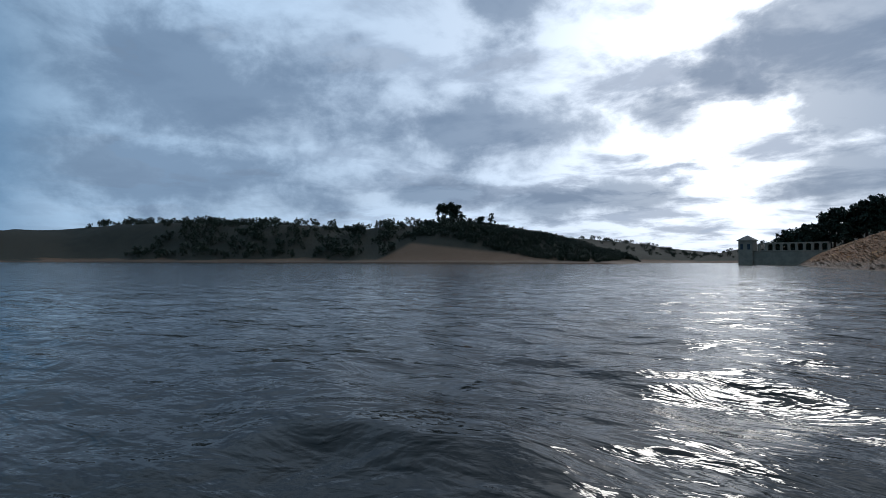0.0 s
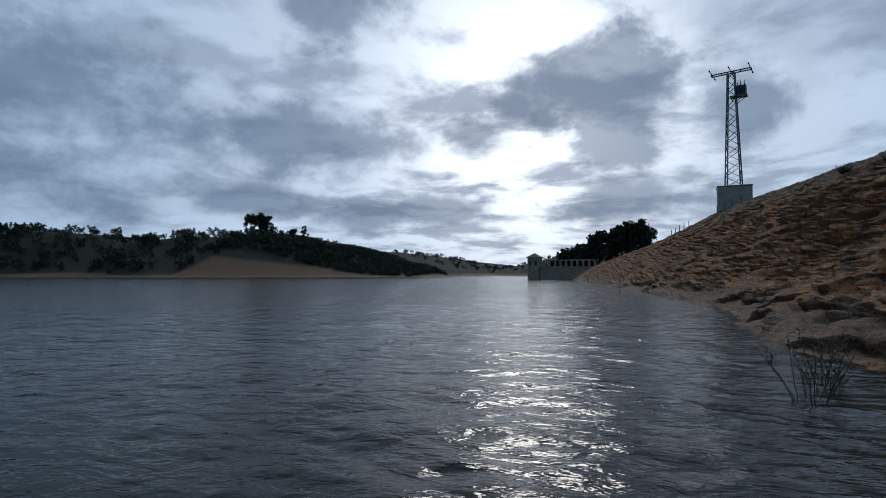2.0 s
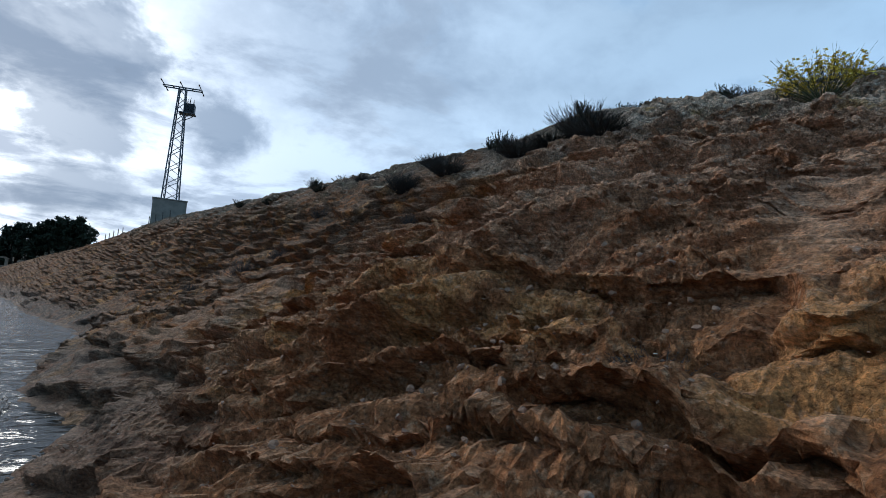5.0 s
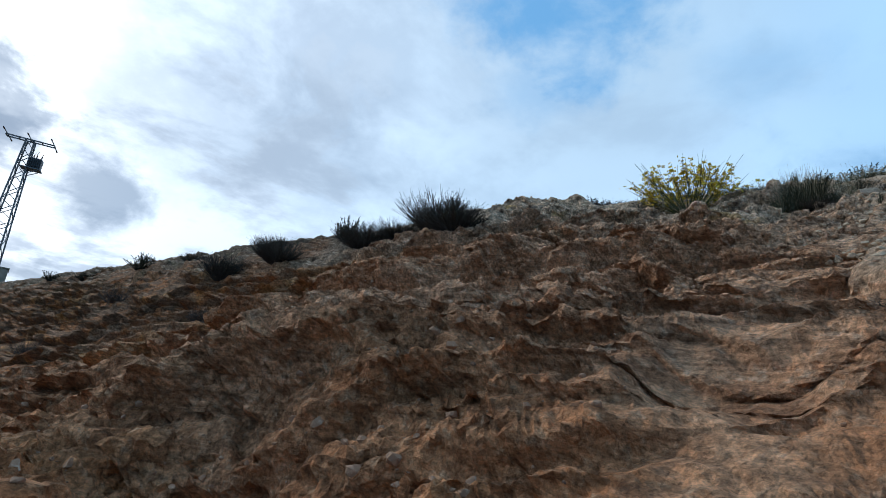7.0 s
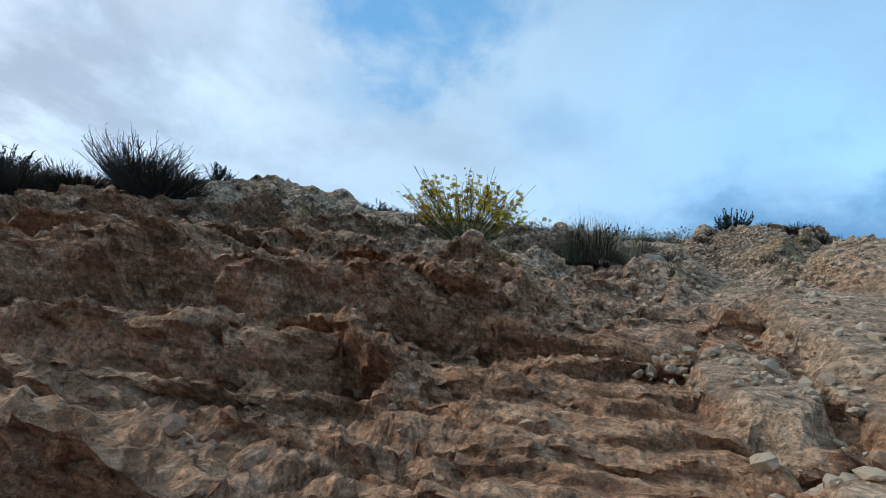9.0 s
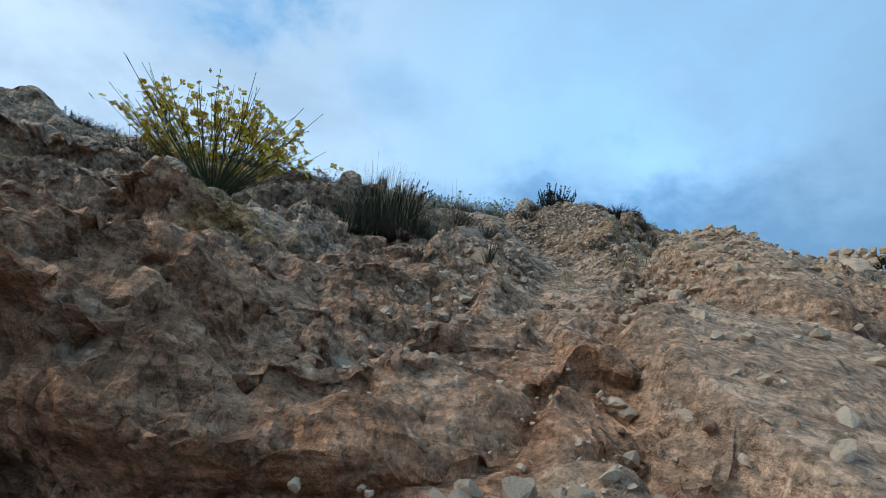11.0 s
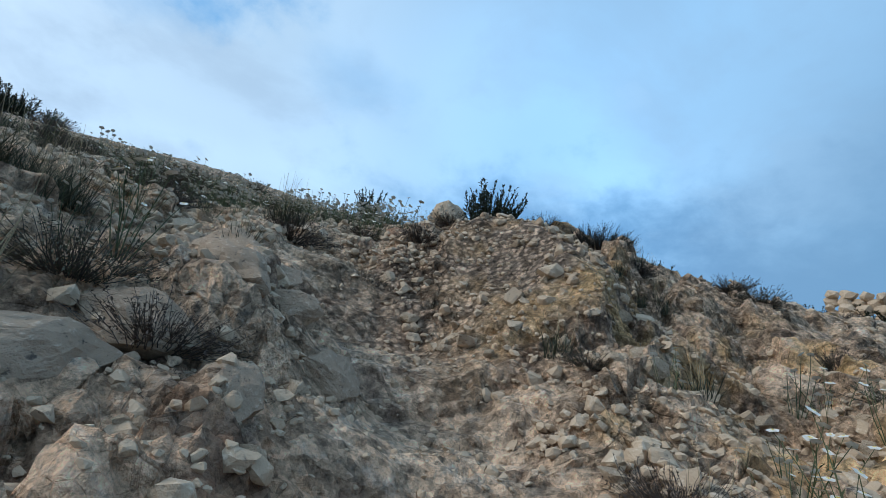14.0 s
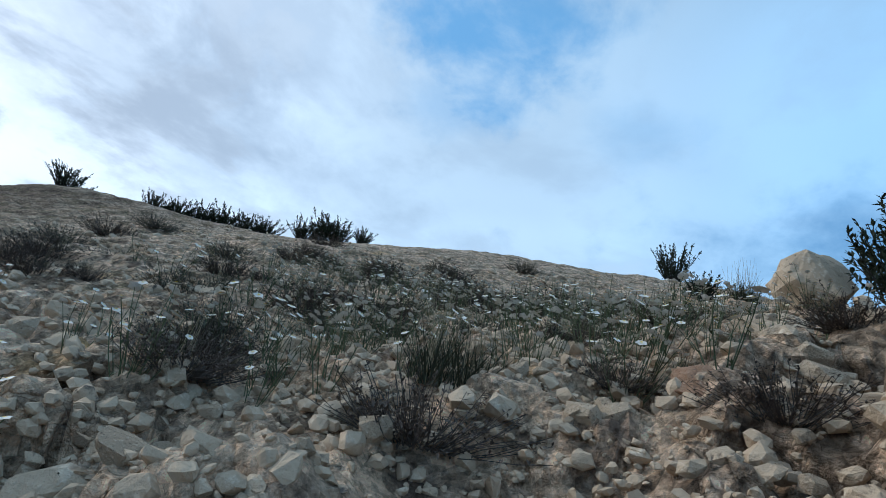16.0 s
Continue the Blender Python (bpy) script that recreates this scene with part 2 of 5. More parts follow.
def ground_height(x, y):
    h = bank(x, y)
    end = smooth(y, 150, 172)
    h = h * (1 - end) + end * np.minimum(h, 9.0)
    h = h + 1.3 * np.exp(-(((x - 31.5) / 3.5) ** 2) - ((y - 19.5) / 5.0) ** 2)
    # the outcrop's shoulder, the saddle of the shelf, the rise beyond the outcrop
    h = h + 0.42 * np.exp(-(((x - 24.95) / 1.0) ** 2) - ((y + 0.95) / 0.85) ** 2) - 0.32 * np.exp(-(((x - 22.0) / 1.6) ** 2) - ((y - 6.6) / 2.6) ** 2) + 0.22 * np.exp(-(((x - 27.2) / 1.5) ** 2) - ((y + 3.0) / 1.6) ** 2)
    # rounded crest behind the shelf, and the hill that bears the dry stone wall
    h = h + 0.6 * np.exp(-(((x - 22.3) / 1.3) ** 2) - ((y - 10.2) / 1.5) ** 2) + 1.05 * np.exp(-(((x - 29.0) / 5.0) ** 2) - ((y + 15.0) / 4.5) ** 2)
    crest = smooth(x, 55, 120)
    h = h * (1 - crest) + crest * 19.0
    h = np.where(y > 200, np.where(x > 20, h, np.minimum(h, -1)), h)
    return np.maximum(h, np.where(x < 0.5, far_land(x, y), np.where(y > 185, far_land(x, y), -4)))


# smooth slabs of bare rock: x, y, half length, half width, rise
SLABS = ((16.1, 1.9, 0.9, 0.28, 0.14), (17.2, 1.25, 1.2, 0.8, 0.30), (19.45, 0.35, 0.9, 0.5, 0.32), (23.35, 0.45, 0.9, 0.5, 0.30), (16.4, 2.55, 0.8, 0.25, 0.16), (14.3, 2.5, 0.7, 0.45, 0.2))


# ledges: x at y 5.5, from y, to y, height, how far back the tread runs
LEDGES = ((9.6, 5.2, 12, 0.38, 1.5), (12.4, 5.8, 13, 0.28, 1.4), (13.9, 4.4, 11, 0.36, 1.3), (15.5, 4.3, 13, 0.50, 1.4), (16.9, 3.6, 13, 0.80, 1.8), (18.6, 4.2, 12, 0.40, 1.5), (20.7, 2.7, 15, 0.40, 1.6))


def rock_relief(x, y, h):
    """Ledges, broken blocks and grain of the bare rock: a rise and a push down the slope."""
    near = smooth(h, -0.25, 0.35)
    grey = smooth(x + 2.5 * vnoise(x / 3, y / 3, 3), 18.0, 21.5)
    loose = smooth(x, 22.2, 24.5) * smooth(y, 0.2, 2.0)
    bare = 1 - 0.75 * loose
    # strata that dip along the bank, with hard lips over hollows
    warp = 0.55 * fbm(x / 2.6, y / 3.6, 3, 21) + 0.10 * fbm(x / 0.5, y / 0.7, 2, 23)
    tilt = h + 0.045 * (y - 4) + warp
    step = 0.92
    s = tilt / step
    fr = s - np.floor(s)
    rise = np.where(fr < 0.70, fr * 0.58 / 0.70, 0.58 + 0.42 * smooth(fr, 0.70, 0.94))
    mask = smooth(vnoise(x / 4.1, y / 5.3, 31), -0.55, 0.15) * (1 - 0.7 * grey) * bare
    lift = (rise - fr) * step * 0.95 * mask
    lip = np.exp(-(((fr - 0.93) / 0.11) ** 2))
    hollow = np.exp(-(((fr - 0.72) / 0.09) ** 2))
    push = (-0.24 * lip + 0.34 * hollow) * mask
    # broken blocks: thin beds along the bank in the red rock, blocky in the grey
    wx, wy = x + 0.16 * fbm(x / 0.7, y / 1.4, 2, 41), y + 0.30 * fbm(x / 0.9, y / 0.9, 2, 47)
    f1, f2, top = cells(wx / 0.9, wy / 1.5, 51)
    b1, b2, bed = cells((wx + 0.06 * wy) / 0.62, wy / 2.6, 55)
    broken = grey * (top * 0.20 - 0.06 * (1 - smooth(f2 - f1, 0.0, 0.10)))
    bedded = (1 - grey) * (bed * 0.12 - 0.05 * (1 - smooth(b2 - b1, 0.0, 0.12)))
    lift = lift + (broken + bedded) * bare
    g1, g2, small = cells(wx / 0.36 + 0.4 * f1, wy / 0.52, 53)
    c1, c2, thin = cells((wx + 0.05 * wy) / 0.24, wy / 0.95, 58)
    some = smooth(vnoise(x / 1.7, y / 1.7, 57), -0.5, 0.4)
    lift = lift + (grey * small * 0.07 + (1 - grey) * thin * 0.05) * (0.4 + 0.6 * some) * bare - 0.02 * (1 - smooth(g2 - g1, 0.0, 0.12))
    k1, k2, bit = cells(x / 0.17, y / 0.2, 59)
    lift = lift + bit * 0.015
    # rounded knobs low on the red bank
    n1, n2, knob = cells(wx / 0.8, wy / 1.0, 63)
    low = smooth(-x, -14.2, -12.6) * smooth(-y, -6.5, -4.5)
    lift = lift + low * (0.30 * np.sqrt(np.clip(1 - 1.6 * n1 * n1, 0, 1)) - 0.15) * smooth(x, 5, 8)
    # the open ramp beside the climb is flatter
    ramp = smooth(x, 10.5, 12.0) * (1 - smooth(x, 19.0, 20.5)) * smooth(y, -1.5, 0.5) * (1 - smooth(y - 1.8 * (1 - smooth(x, 14.0, 15.5)), 3.8, 5.0))
    lift, push = lift * (1 - 0.7 * ramp), push * (1 - 0.8 * ramp)
    crease = 1 - np.abs(fbm(x / 0.7, y / 1.6, 3, 61))
    lift = lift + 0.09 * (crease - 0.6) * bare + 0.025 * fbm(x / 0.2, y / 0.2, 2, 67)
    # thin beds that weather into many small steps
    for size, lean, seed in ((0.36, 0.16, 141), (0.17, 0.10, 147)):
        s = (h + lean * (y - 4) + 0.5 * size * fbm(x / (3 * size), y / (6 * size), 3, seed) + 0.3 * warp) / size
        fr = s - np.floor(s)
        thick = smooth(vnoise(x / (5 * size), y / (9 * size), seed + 3), -0.5, 0.3) * (1 - 0.65 * grey) * bare * smooth(h, 0.4, 1.0)
        lift = lift + (smooth(fr, 0.55, 0.92) - fr) * size * 0.55 * thick
        push = push + 0.45 * size * thick * (np.exp(-(((fr - 0.62) / 0.12) ** 2)) - np.exp(-(((fr - 0.92) / 0.12) ** 2)))
    # bedded, upright slabs of the grey outcrop
    a = radians(62)
    across = (x * math.cos(a) + y * math.sin(a)) / 0.9 + 0.6 * fbm(x / 1.5, y / 1.5, 2, 71)
    k = across - np.floor(across)
    lift = lift + grey * bare * 0.20 * (smooth(k, 0.0, 0.8) - smooth(k, 0.86, 1.0) - 0.35)
    # an overhung hollow low on the bank, and the spur beside it
    lift = lift - 0.75 * np.exp(-(((x - 11.2 - 0.1 * (y - 6)) / 0.55) ** 2) - ((y - 6.1) / 1.25) ** 2) + 0.40 * np.exp(-(((x - 12.5) / 0.6) ** 2) - ((y - 6.2) / 1.3) ** 2)
    lift = lift + 0.45 * np.exp(-(((x - 11.6) / 1.4) ** 2) - ((y - 1.7) / 0.7) ** 2)
    # overhung ledges that run along the bank and dip away from the climber
    for n, (lx, ya, yb, high, back) in enumerate(LEDGES):
        line = lx - 0.22 * (y - 5.5) + 0.32 * vnoise(y / 1.9 + 7 * n, y * 0 + n, 83) + 0.14 * vnoise(y / 0.5, y * 0 + n, 86)
        k = (x - line) / 0.40
        ends = smooth(y, ya, ya + 0.9) * (1 - smooth(y, yb - 2.0, yb))
        depth = ends * (0.4 if n in (1, 2) else 1.0) * (0.85 + 0.35 * vnoise(y / 1.1, y * 0 + 3 * n, 88))
        lift = lift * (1 - 0.55 * depth * np.exp(-((k - 0.5) ** 2))) + 0.95 * high * depth * smooth(k, 0.35, 1.0) * (1 - smooth(x, line + 0.4, line + 1.7 * back))
        push = push + depth * (0.46 * np.exp(-(((k - 0.30) / 0.30) ** 2)) - 0.22 * np.exp(-(((k - 1.08) / 0.34) ** 2)))
    # smooth bare slabs
    for sx, sy, rx, ry, up in SLABS:
        m = smooth(1.25 - np.hypot((x - sx) / rx, (y - sy) / ry) + 0.18 * vnoise(x / 0.35, y / 0.35, 89), 0.0, 0.3)
        lift, push = lift * (1 - 0.85 * m) + up * m, push * (1 - 0.85 * m)
    # nose of the grey outcrop
    lift = lift + 0.35 * np.exp(-(((x - 23.3) / 0.8) ** 2) - ((y - 0.35) / 0.7) ** 2) + 0.4 * np.exp(-(((x - 19.5) / 0.9) ** 2) - ((y - 0.3) / 0.5) ** 2)
    low_bank = smooth(x, 8.0, 10.0) * (1 - smooth(x, 13.5, 15.5)) * (1 - smooth(y, 8.0, 10.0))
    return lift * near, push * near * (1 - 0.25 * low_bank)


def off_track(x, y):
    """Distance of many places from the line one climbs."""
    best = np.full(np.shape(x), 99.0)
    for (ax, ay, _), (bx, by, _) in zip(TRAIL, TRAIL[1:]):
        dx, dy = bx - ax, by - ay
        t = np.clip(((x - ax) * dx + (y - ay) * dy) / (dx * dx + dy * dy), 0, 1)
        best = np.minimum(best, np.hypot(x - ax - t * dx, y - ay - t * dy))
    return best


def trail_cut(x, y, z):
    """Tread down to the trail near its line."""
    best = np.full_like(z, 99.0)
    for (ax, ay, az), (bx, by, bz) in zip(TRAIL, TRAIL[1:]):
        dx, dy = bx - ax, by - ay
        t = np.clip(((x - ax) * dx + (y - ay) * dy) / (dx * dx + dy * dy), 0, 1)
        d = np.hypot(x - ax - t * dx, y - ay - t * dy)
        best = np.minimum(best, az + t * (bz - az) + 1.15 * np.maximum(d - 0.30, 0) ** 1.3)
    return np.minimum(z, best + 0.03 * vnoise(x / 0.2, y / 0.2, 77))


def spaced(knots):
    """Places along an axis from (start, spacing) knots, the spacing gliding from one to the next."""
    out = [knots[0][0]]
    starts, steps = [k[0] for k in knots], [k[1] for k in knots]
    while out[-1] < knots[-1][0]:
        out.append(out[-1] + float(np.interp(out[-1], starts, steps)))
    return np.array(out)


GX = spaced([(-900, 60), (-420, 18), (-100, 7), (-5, 1.5), (3, 0.10), (6, 0.055), (10, 0.04), (17, 0.034), (18.5, 0.028), (24.5, 0.028), (27, 0.06), (31, 0.16), (50, 0.8), (130, 8), (900, 120)])
GY = spaced([(-500, 80), (-60, 6), (-16, 0.5), (-5, 0.12), (-2, 0.05), (-0.8, 0.03), (4.5, 0.03), (7, 0.045), (10.5, 0.06), (16, 0.12), (32, 0.3), (60, 0.8), (200, 4), (420, 14), (1300, 90)])


def relief_at(x, y):
    """Final height of the ground at places, between the knots of its mesh."""
    x, y = np.atleast_1d(np.asarray(x, float)), np.atleast_1d(np.asarray(y, float))
    i, j = np.clip(np.searchsorted(GX, x) - 1, 0, len(GX) - 2), np.clip(np.searchsorted(GY, y) - 1, 0, len(GY) - 2)
    u, v = (x - GX[i]) / (GX[i + 1] - GX[i]), (y - GY[j]) / (GY[j + 1] - GY[j])
    return (GROUND_Z[j, i] * (1 - u) + GROUND_Z[j, i + 1] * u) * (1 - v) + (GROUND_Z[j + 1, i] * (1 - u) + GROUND_Z[j + 1, i + 1] * u) * v


def mesh_from_grid(name, X, Y, Z):
    ny, nx = X.shape
    me = bpy.data.meshes.new(name)
    idx = np.arange(nx * ny).reshape(ny, nx)
    quads = np.stack([idx[:-1, :-1], idx[:-1, 1:], idx[1:, 1:], idx[1:, :-1]], -1).reshape(-1, 4)
    me.vertices.add(nx * ny)
    me.vertices.foreach_set("co", np.stack([X, Y, Z], -1).astype(np.float32).ravel())
    me.loops.add(quads.size)
    me.loops.foreach_set("vertex_index", quads.astype(np.int32).ravel())
    me.polygons.add(len(quads))
    me.polygons.foreach_set("loop_start", np.arange(0, quads.size, 4, dtype=np.int32))
    me.polygons.foreach_set("use_smooth", np.ones(len(quads), bool))
    me.update(calc_edges=True)
    return me


# ---- materials ----
def material(name):
    m = bpy.data.materials.new(name)
    return m, Graph(m)


def finish(g, colour, rough=0.9, bump=None, strength=0.5, distance=0.02, **more):
    b = g.node("ShaderNodeBsdfPrincipled", **{"Base Color": colour, "Roughness": rough, **more})
    if bump is not None:
        n = g.node("ShaderNodeBump", Strength=strength, Distance=distance, Height=bump)
        g.put(b.inputs["Normal"], n.outputs[0])
    g.node("ShaderNodeOutputMaterial", Surface=b.outputs[0])


def ground_material():
    m, g = material("bank_rock_and_soil")
    p = g.node("ShaderNodeNewGeometry").outputs["Position"]
    n = g.node("ShaderNodeNewGeometry").outputs["Normal"]
    sp = g.node("ShaderNodeSeparateXYZ", Vector=p)
    x, y, z = sp.outputs
    big, mid, fine = g.noise(p, 0.35, 4), g.noise(p, 1.7, 5), g.noise(p, 9.0, 6, 0.65)
    tiny = g.noise(p, 42.0, 4, 0.7)
    soil = g.mix(g.ramp(mid, (0.3, 0.0), (0.7, 1.0)), (0.32, 0.128, 0.05), (0.47, 0.225, 0.10))
    soil = g.mix(g.sstep(big, 0.52, 0.64), soil, (0.55, 0.27, 0.095))
    soil = g.mix(g.sstep(fine, 0.5, 0.75), soil, (0.52, 0.34, 0.20))
    # low spots of the fine relief painted dark, like shaded crevices
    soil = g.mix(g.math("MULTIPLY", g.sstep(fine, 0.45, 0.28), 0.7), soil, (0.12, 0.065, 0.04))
    sandy = g.mix(g.ramp(mid, (0.3, 0.0), (0.7, 1.0)), (0.40, 0.215, 0.118), (0.60, 0.38, 0.24))
    sandy = g.mix(g.sstep(fine, 0.5, 0.72), sandy, (0.58, 0.42, 0.30))
    streak = g.noise(g.vec("MULTIPLY", p, (0.8, 0.5, 5.0)), 2.2, 5, 0.6, 0.4)
    sandy = g.mix(g.math("MULTIPLY", g.sstep(streak, 0.50, 0.36), 0.6), sandy, (0.24, 0.12, 0.068))
    # crevice shade put into the sandy colour too
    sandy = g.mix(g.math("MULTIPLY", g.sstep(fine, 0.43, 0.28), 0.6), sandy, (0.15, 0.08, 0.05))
    soil = g.mix(g.math("MULTIPLY", g.sstep(g.math("ADD", x, g.math("MULTIPLY", g.math("SUBTRACT", big, 0.5), 6.0)), 10.0, 13.5), g.sstep(y, 13.0, 8.0)), soil, sandy)
    stone = g.mix(g.ramp(mid, (0.3, 0.0), (0.7, 1.0)), (0.43, 0.32, 0.225), (0.68, 0.53, 0.39))
    stone = g.mix(g.sstep(fine, 0.52, 0.7), stone, (0.60, 0.52, 0.43))
    # shade of the stone's crevices, painted where the fine relief dips
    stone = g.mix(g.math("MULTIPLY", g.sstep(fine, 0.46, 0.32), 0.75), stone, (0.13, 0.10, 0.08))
    stone = g.mix(g.sstep(g.noise(p, 3.2, 5, 0.6), 0.52, 0.66), stone, (0.20, 0.15, 0.115))
    stone = g.mix(g.sstep(g.noise(p, 0.9, 3), 0.6, 0.72), stone, (0.46, 0.32, 0.16))
    # grey limestone above, red earth below; weathered grey crust on the far bank
    edge = g.math("ADD", x, g.math("MULTIPLY", g.math("SUBTRACT", big, 0.5), 9.0))
    up_bank = g.sstep(edge, 17.6, 21.5)
    crust = g.math("MULTIPLY", g.sstep(y, 8.0, 20.0), g.sstep(mid, 0.38, 0.54))
    colour = g.mix(g.math("MAXIMUM", up_bank, g.math("MULTIPLY", crust, 0.75)), soil, g.mix(g.sstep(y, 10.0, 20.0), stone, (0.13, 0.10, 0.075)))
    # thin turf on the flat tops
    tops = g.math("MULTIPLY", g.sstep(g.math("ADD", g.math("ADD", x, g.math("MULTIPLY", g.sstep(y, 10.0, 22.0), 5.0)), g.math("MULTIPLY", g.math("SUBTRACT", big, 0.5), 14.0)), 22.5, 28.0), g.sstep(g.noise(p, 2.6, 5), 0.45, 0.62))
    colour = g.mix(g.math("MULTIPLY", tops, 0.7), colour, g.mix(fine, (0.10, 0.088, 0.05), (0.20, 0.18, 0.12)))
    # weathered flat tops of the ledges, painted paler as if lit from above
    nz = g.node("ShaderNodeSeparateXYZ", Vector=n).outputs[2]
    lit_tops = g.math("MULTIPLY", g.sstep(nz, 0.80, 0.96), g.sstep(mid, 0.38, 0.6))
    colour = g.mix(g.math("MULTIPLY", lit_tops, 0.55), colour, g.mix(up_bank, (0.50, 0.30, 0.18), (0.56, 0.49, 0.40)))
    # smooth tan slabs
    for sx, sy, rx, ry, _ in SLABS:
        d = g.vec("LENGTH", g.vec("MULTIPLY", g.vec("SUBTRACT", p, (sx, sy, 0)), (1 / rx, 1 / ry, 0)))
        m2 = g.sstep(g.math("ADD", d, g.math("MULTIPLY", g.math("SUBTRACT", fine, 0.5), 0.9)), 1.25, 0.95)
        tan = g.mix(mid, (0.50, 0.355, 0.235), (0.64, 0.49, 0.36)) if sx < 21 else g.mix(mid, (0.42, 0.36, 0.29), (0.58, 0.51, 0.42))
        colour = g.mix(g.math("MULTIPLY", m2, 0.85), colour, tan)
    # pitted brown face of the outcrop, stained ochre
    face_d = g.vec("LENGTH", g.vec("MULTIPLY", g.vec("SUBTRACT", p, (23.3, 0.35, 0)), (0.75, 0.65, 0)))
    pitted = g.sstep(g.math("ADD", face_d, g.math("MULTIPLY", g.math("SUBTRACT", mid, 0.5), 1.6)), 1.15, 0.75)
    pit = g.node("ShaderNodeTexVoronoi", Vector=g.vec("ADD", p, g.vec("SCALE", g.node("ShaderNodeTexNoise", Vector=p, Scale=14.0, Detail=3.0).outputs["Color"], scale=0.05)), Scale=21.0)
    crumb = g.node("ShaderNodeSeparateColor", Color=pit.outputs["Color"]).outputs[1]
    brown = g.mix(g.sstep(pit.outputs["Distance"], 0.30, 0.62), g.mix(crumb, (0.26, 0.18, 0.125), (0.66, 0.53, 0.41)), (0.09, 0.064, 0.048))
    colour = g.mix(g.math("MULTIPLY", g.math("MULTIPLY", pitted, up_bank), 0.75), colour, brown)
    ochre = g.math("MULTIPLY", g.sstep(g.noise(p, 1.3, 4, 0.6), 0.48, 0.62), g.math("MULTIPLY", g.sstep(x, 19.5, 21.0), g.sstep(x, 24.6, 23.4)))
    colour = g.mix(g.math("MULTIPLY", ochre, g.math("MULTIPLY", g.sstep(y, 1.4, 0.2), 0.7)), colour, (0.62, 0.43, 0.21))
    # wet foot of the bank
    wet = g.sstep(g.math("ADD", z, g.math("MULTIPLY", g.math("SUBTRACT", mid, 0.5), 0.9)), 1.35, 0.45)
    wet = g.math("MULTIPLY", wet, g.sstep(y, 6.0, 9.0))
    colour = g.mix(g.math("MULTIPLY", wet, 0.55), colour, (0.075, 0.066, 0.058))
    # far country: scrub, and the bare clay face across the water
    far = g.math("MAXIMUM", g.sstep(x, -15.0, -25.0), g.sstep(y, 185.0, 200.0))
    scrub = g.mix(g.noise(p, 0.12, 6, 0.7), (0.012, 0.014, 0.009), (0.05, 0.043, 0.027))
    clay = g.mix(g.noise(p, 0.06, 5), (0.10, 0.057, 0.033), (0.16, 0.10, 0.06))
    low = g.sstep(g.math("ADD", z, g.math("MULTIPLY", g.math("SUBTRACT", g.noise(p, 0.035, 4), 0.5), 6.0)), 1.8, 0.9)
    face = g.math("MULTIPLY", g.math("MULTIPLY", g.sstep(x, -141.0, -136.0), g.sstep(x, -60.0, -85.0)),
                  g.sstep(g.math("ADD", z, g.math("MULTIPLY", g.math("ADD", x, 138.0), 0.11)), 9.5, 8.0))
    scrub = g.mix(g.math("MAXIMUM", low, face), scrub, clay)
    colour = g.mix(far, colour, scrub)
    # chipped stones set in the surface
    bent = g.vec("ADD", p, g.vec("SCALE", g.node("ShaderNodeTexNoise", Vector=p, Scale=3.0, Detail=2.0).outputs["Color"], scale=0.07))
    chips, cracks = [], []
    for size in (4.5, 13.0, 30.0):
        v = g.node("ShaderNodeTexVoronoi", Vector=bent, Scale=size)
        chips.append(g.node("ShaderNodeSeparateColor", Color=v.outputs["Color"]).outputs[0])
        e = g.node("ShaderNodeTexVoronoi", Vector=bent, Scale=size, feature="DISTANCE_TO_EDGE")
        cracks.append(g.sstep(e.outputs["Distance"], 0.022, 0.0))
    spread = g.math("ADD", g.math("MULTIPLY", chips[0], 0.35), g.math("ADD", g.math("MULTIPLY", chips[1], 0.4), g.math("MULTIPLY", chips[2], 0.35)))
    stony = g.math("MULTIPLY", g.math("SUBTRACT", 1.0, far), g.math("ADD", 0.6, g.math("MULTIPLY", up_bank, 0.3)))
    colour = g.mix(stony, colour, g.mix(1.0, colour, g.ramp(spread, (0.2, 0.42), (0.85, 1.6)), "MULTIPLY"))
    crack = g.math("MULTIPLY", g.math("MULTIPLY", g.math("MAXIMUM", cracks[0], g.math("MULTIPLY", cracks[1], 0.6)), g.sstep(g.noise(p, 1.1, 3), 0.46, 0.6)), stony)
    # grain with small pits' shade painted in, and the colour of thin beds
    near = g.math("SUBTRACT", 1.0, far)
    grain = g.noise(p, 24.0, 6, 0.78)
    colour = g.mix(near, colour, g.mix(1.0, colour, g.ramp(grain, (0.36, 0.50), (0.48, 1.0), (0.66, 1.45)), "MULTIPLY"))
    beds = g.noise(g.vec("MULTIPLY", p, (0.7, 0.4, 4.0)), 4.0, 6, 0.7, 0.5)
    colour = g.mix(g.math("MULTIPLY", near, g.math("SUBTRACT", 1.0, g.math("MULTIPLY", up_bank, 0.7))), colour, g.mix(1.0, colour, g.ramp(beds, (0.34, 0.62), (0.5, 1.0), (0.66, 1.2)), "MULTIPLY"))
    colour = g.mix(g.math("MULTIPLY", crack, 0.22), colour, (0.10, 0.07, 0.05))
    rough = g.math("SUBTRACT", 0.95, g.math("MULTIPLY", wet, 0.2))
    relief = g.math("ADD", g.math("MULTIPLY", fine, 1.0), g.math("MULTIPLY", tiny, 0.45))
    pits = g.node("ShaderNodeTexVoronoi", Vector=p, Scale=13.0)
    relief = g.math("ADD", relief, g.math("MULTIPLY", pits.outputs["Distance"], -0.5))
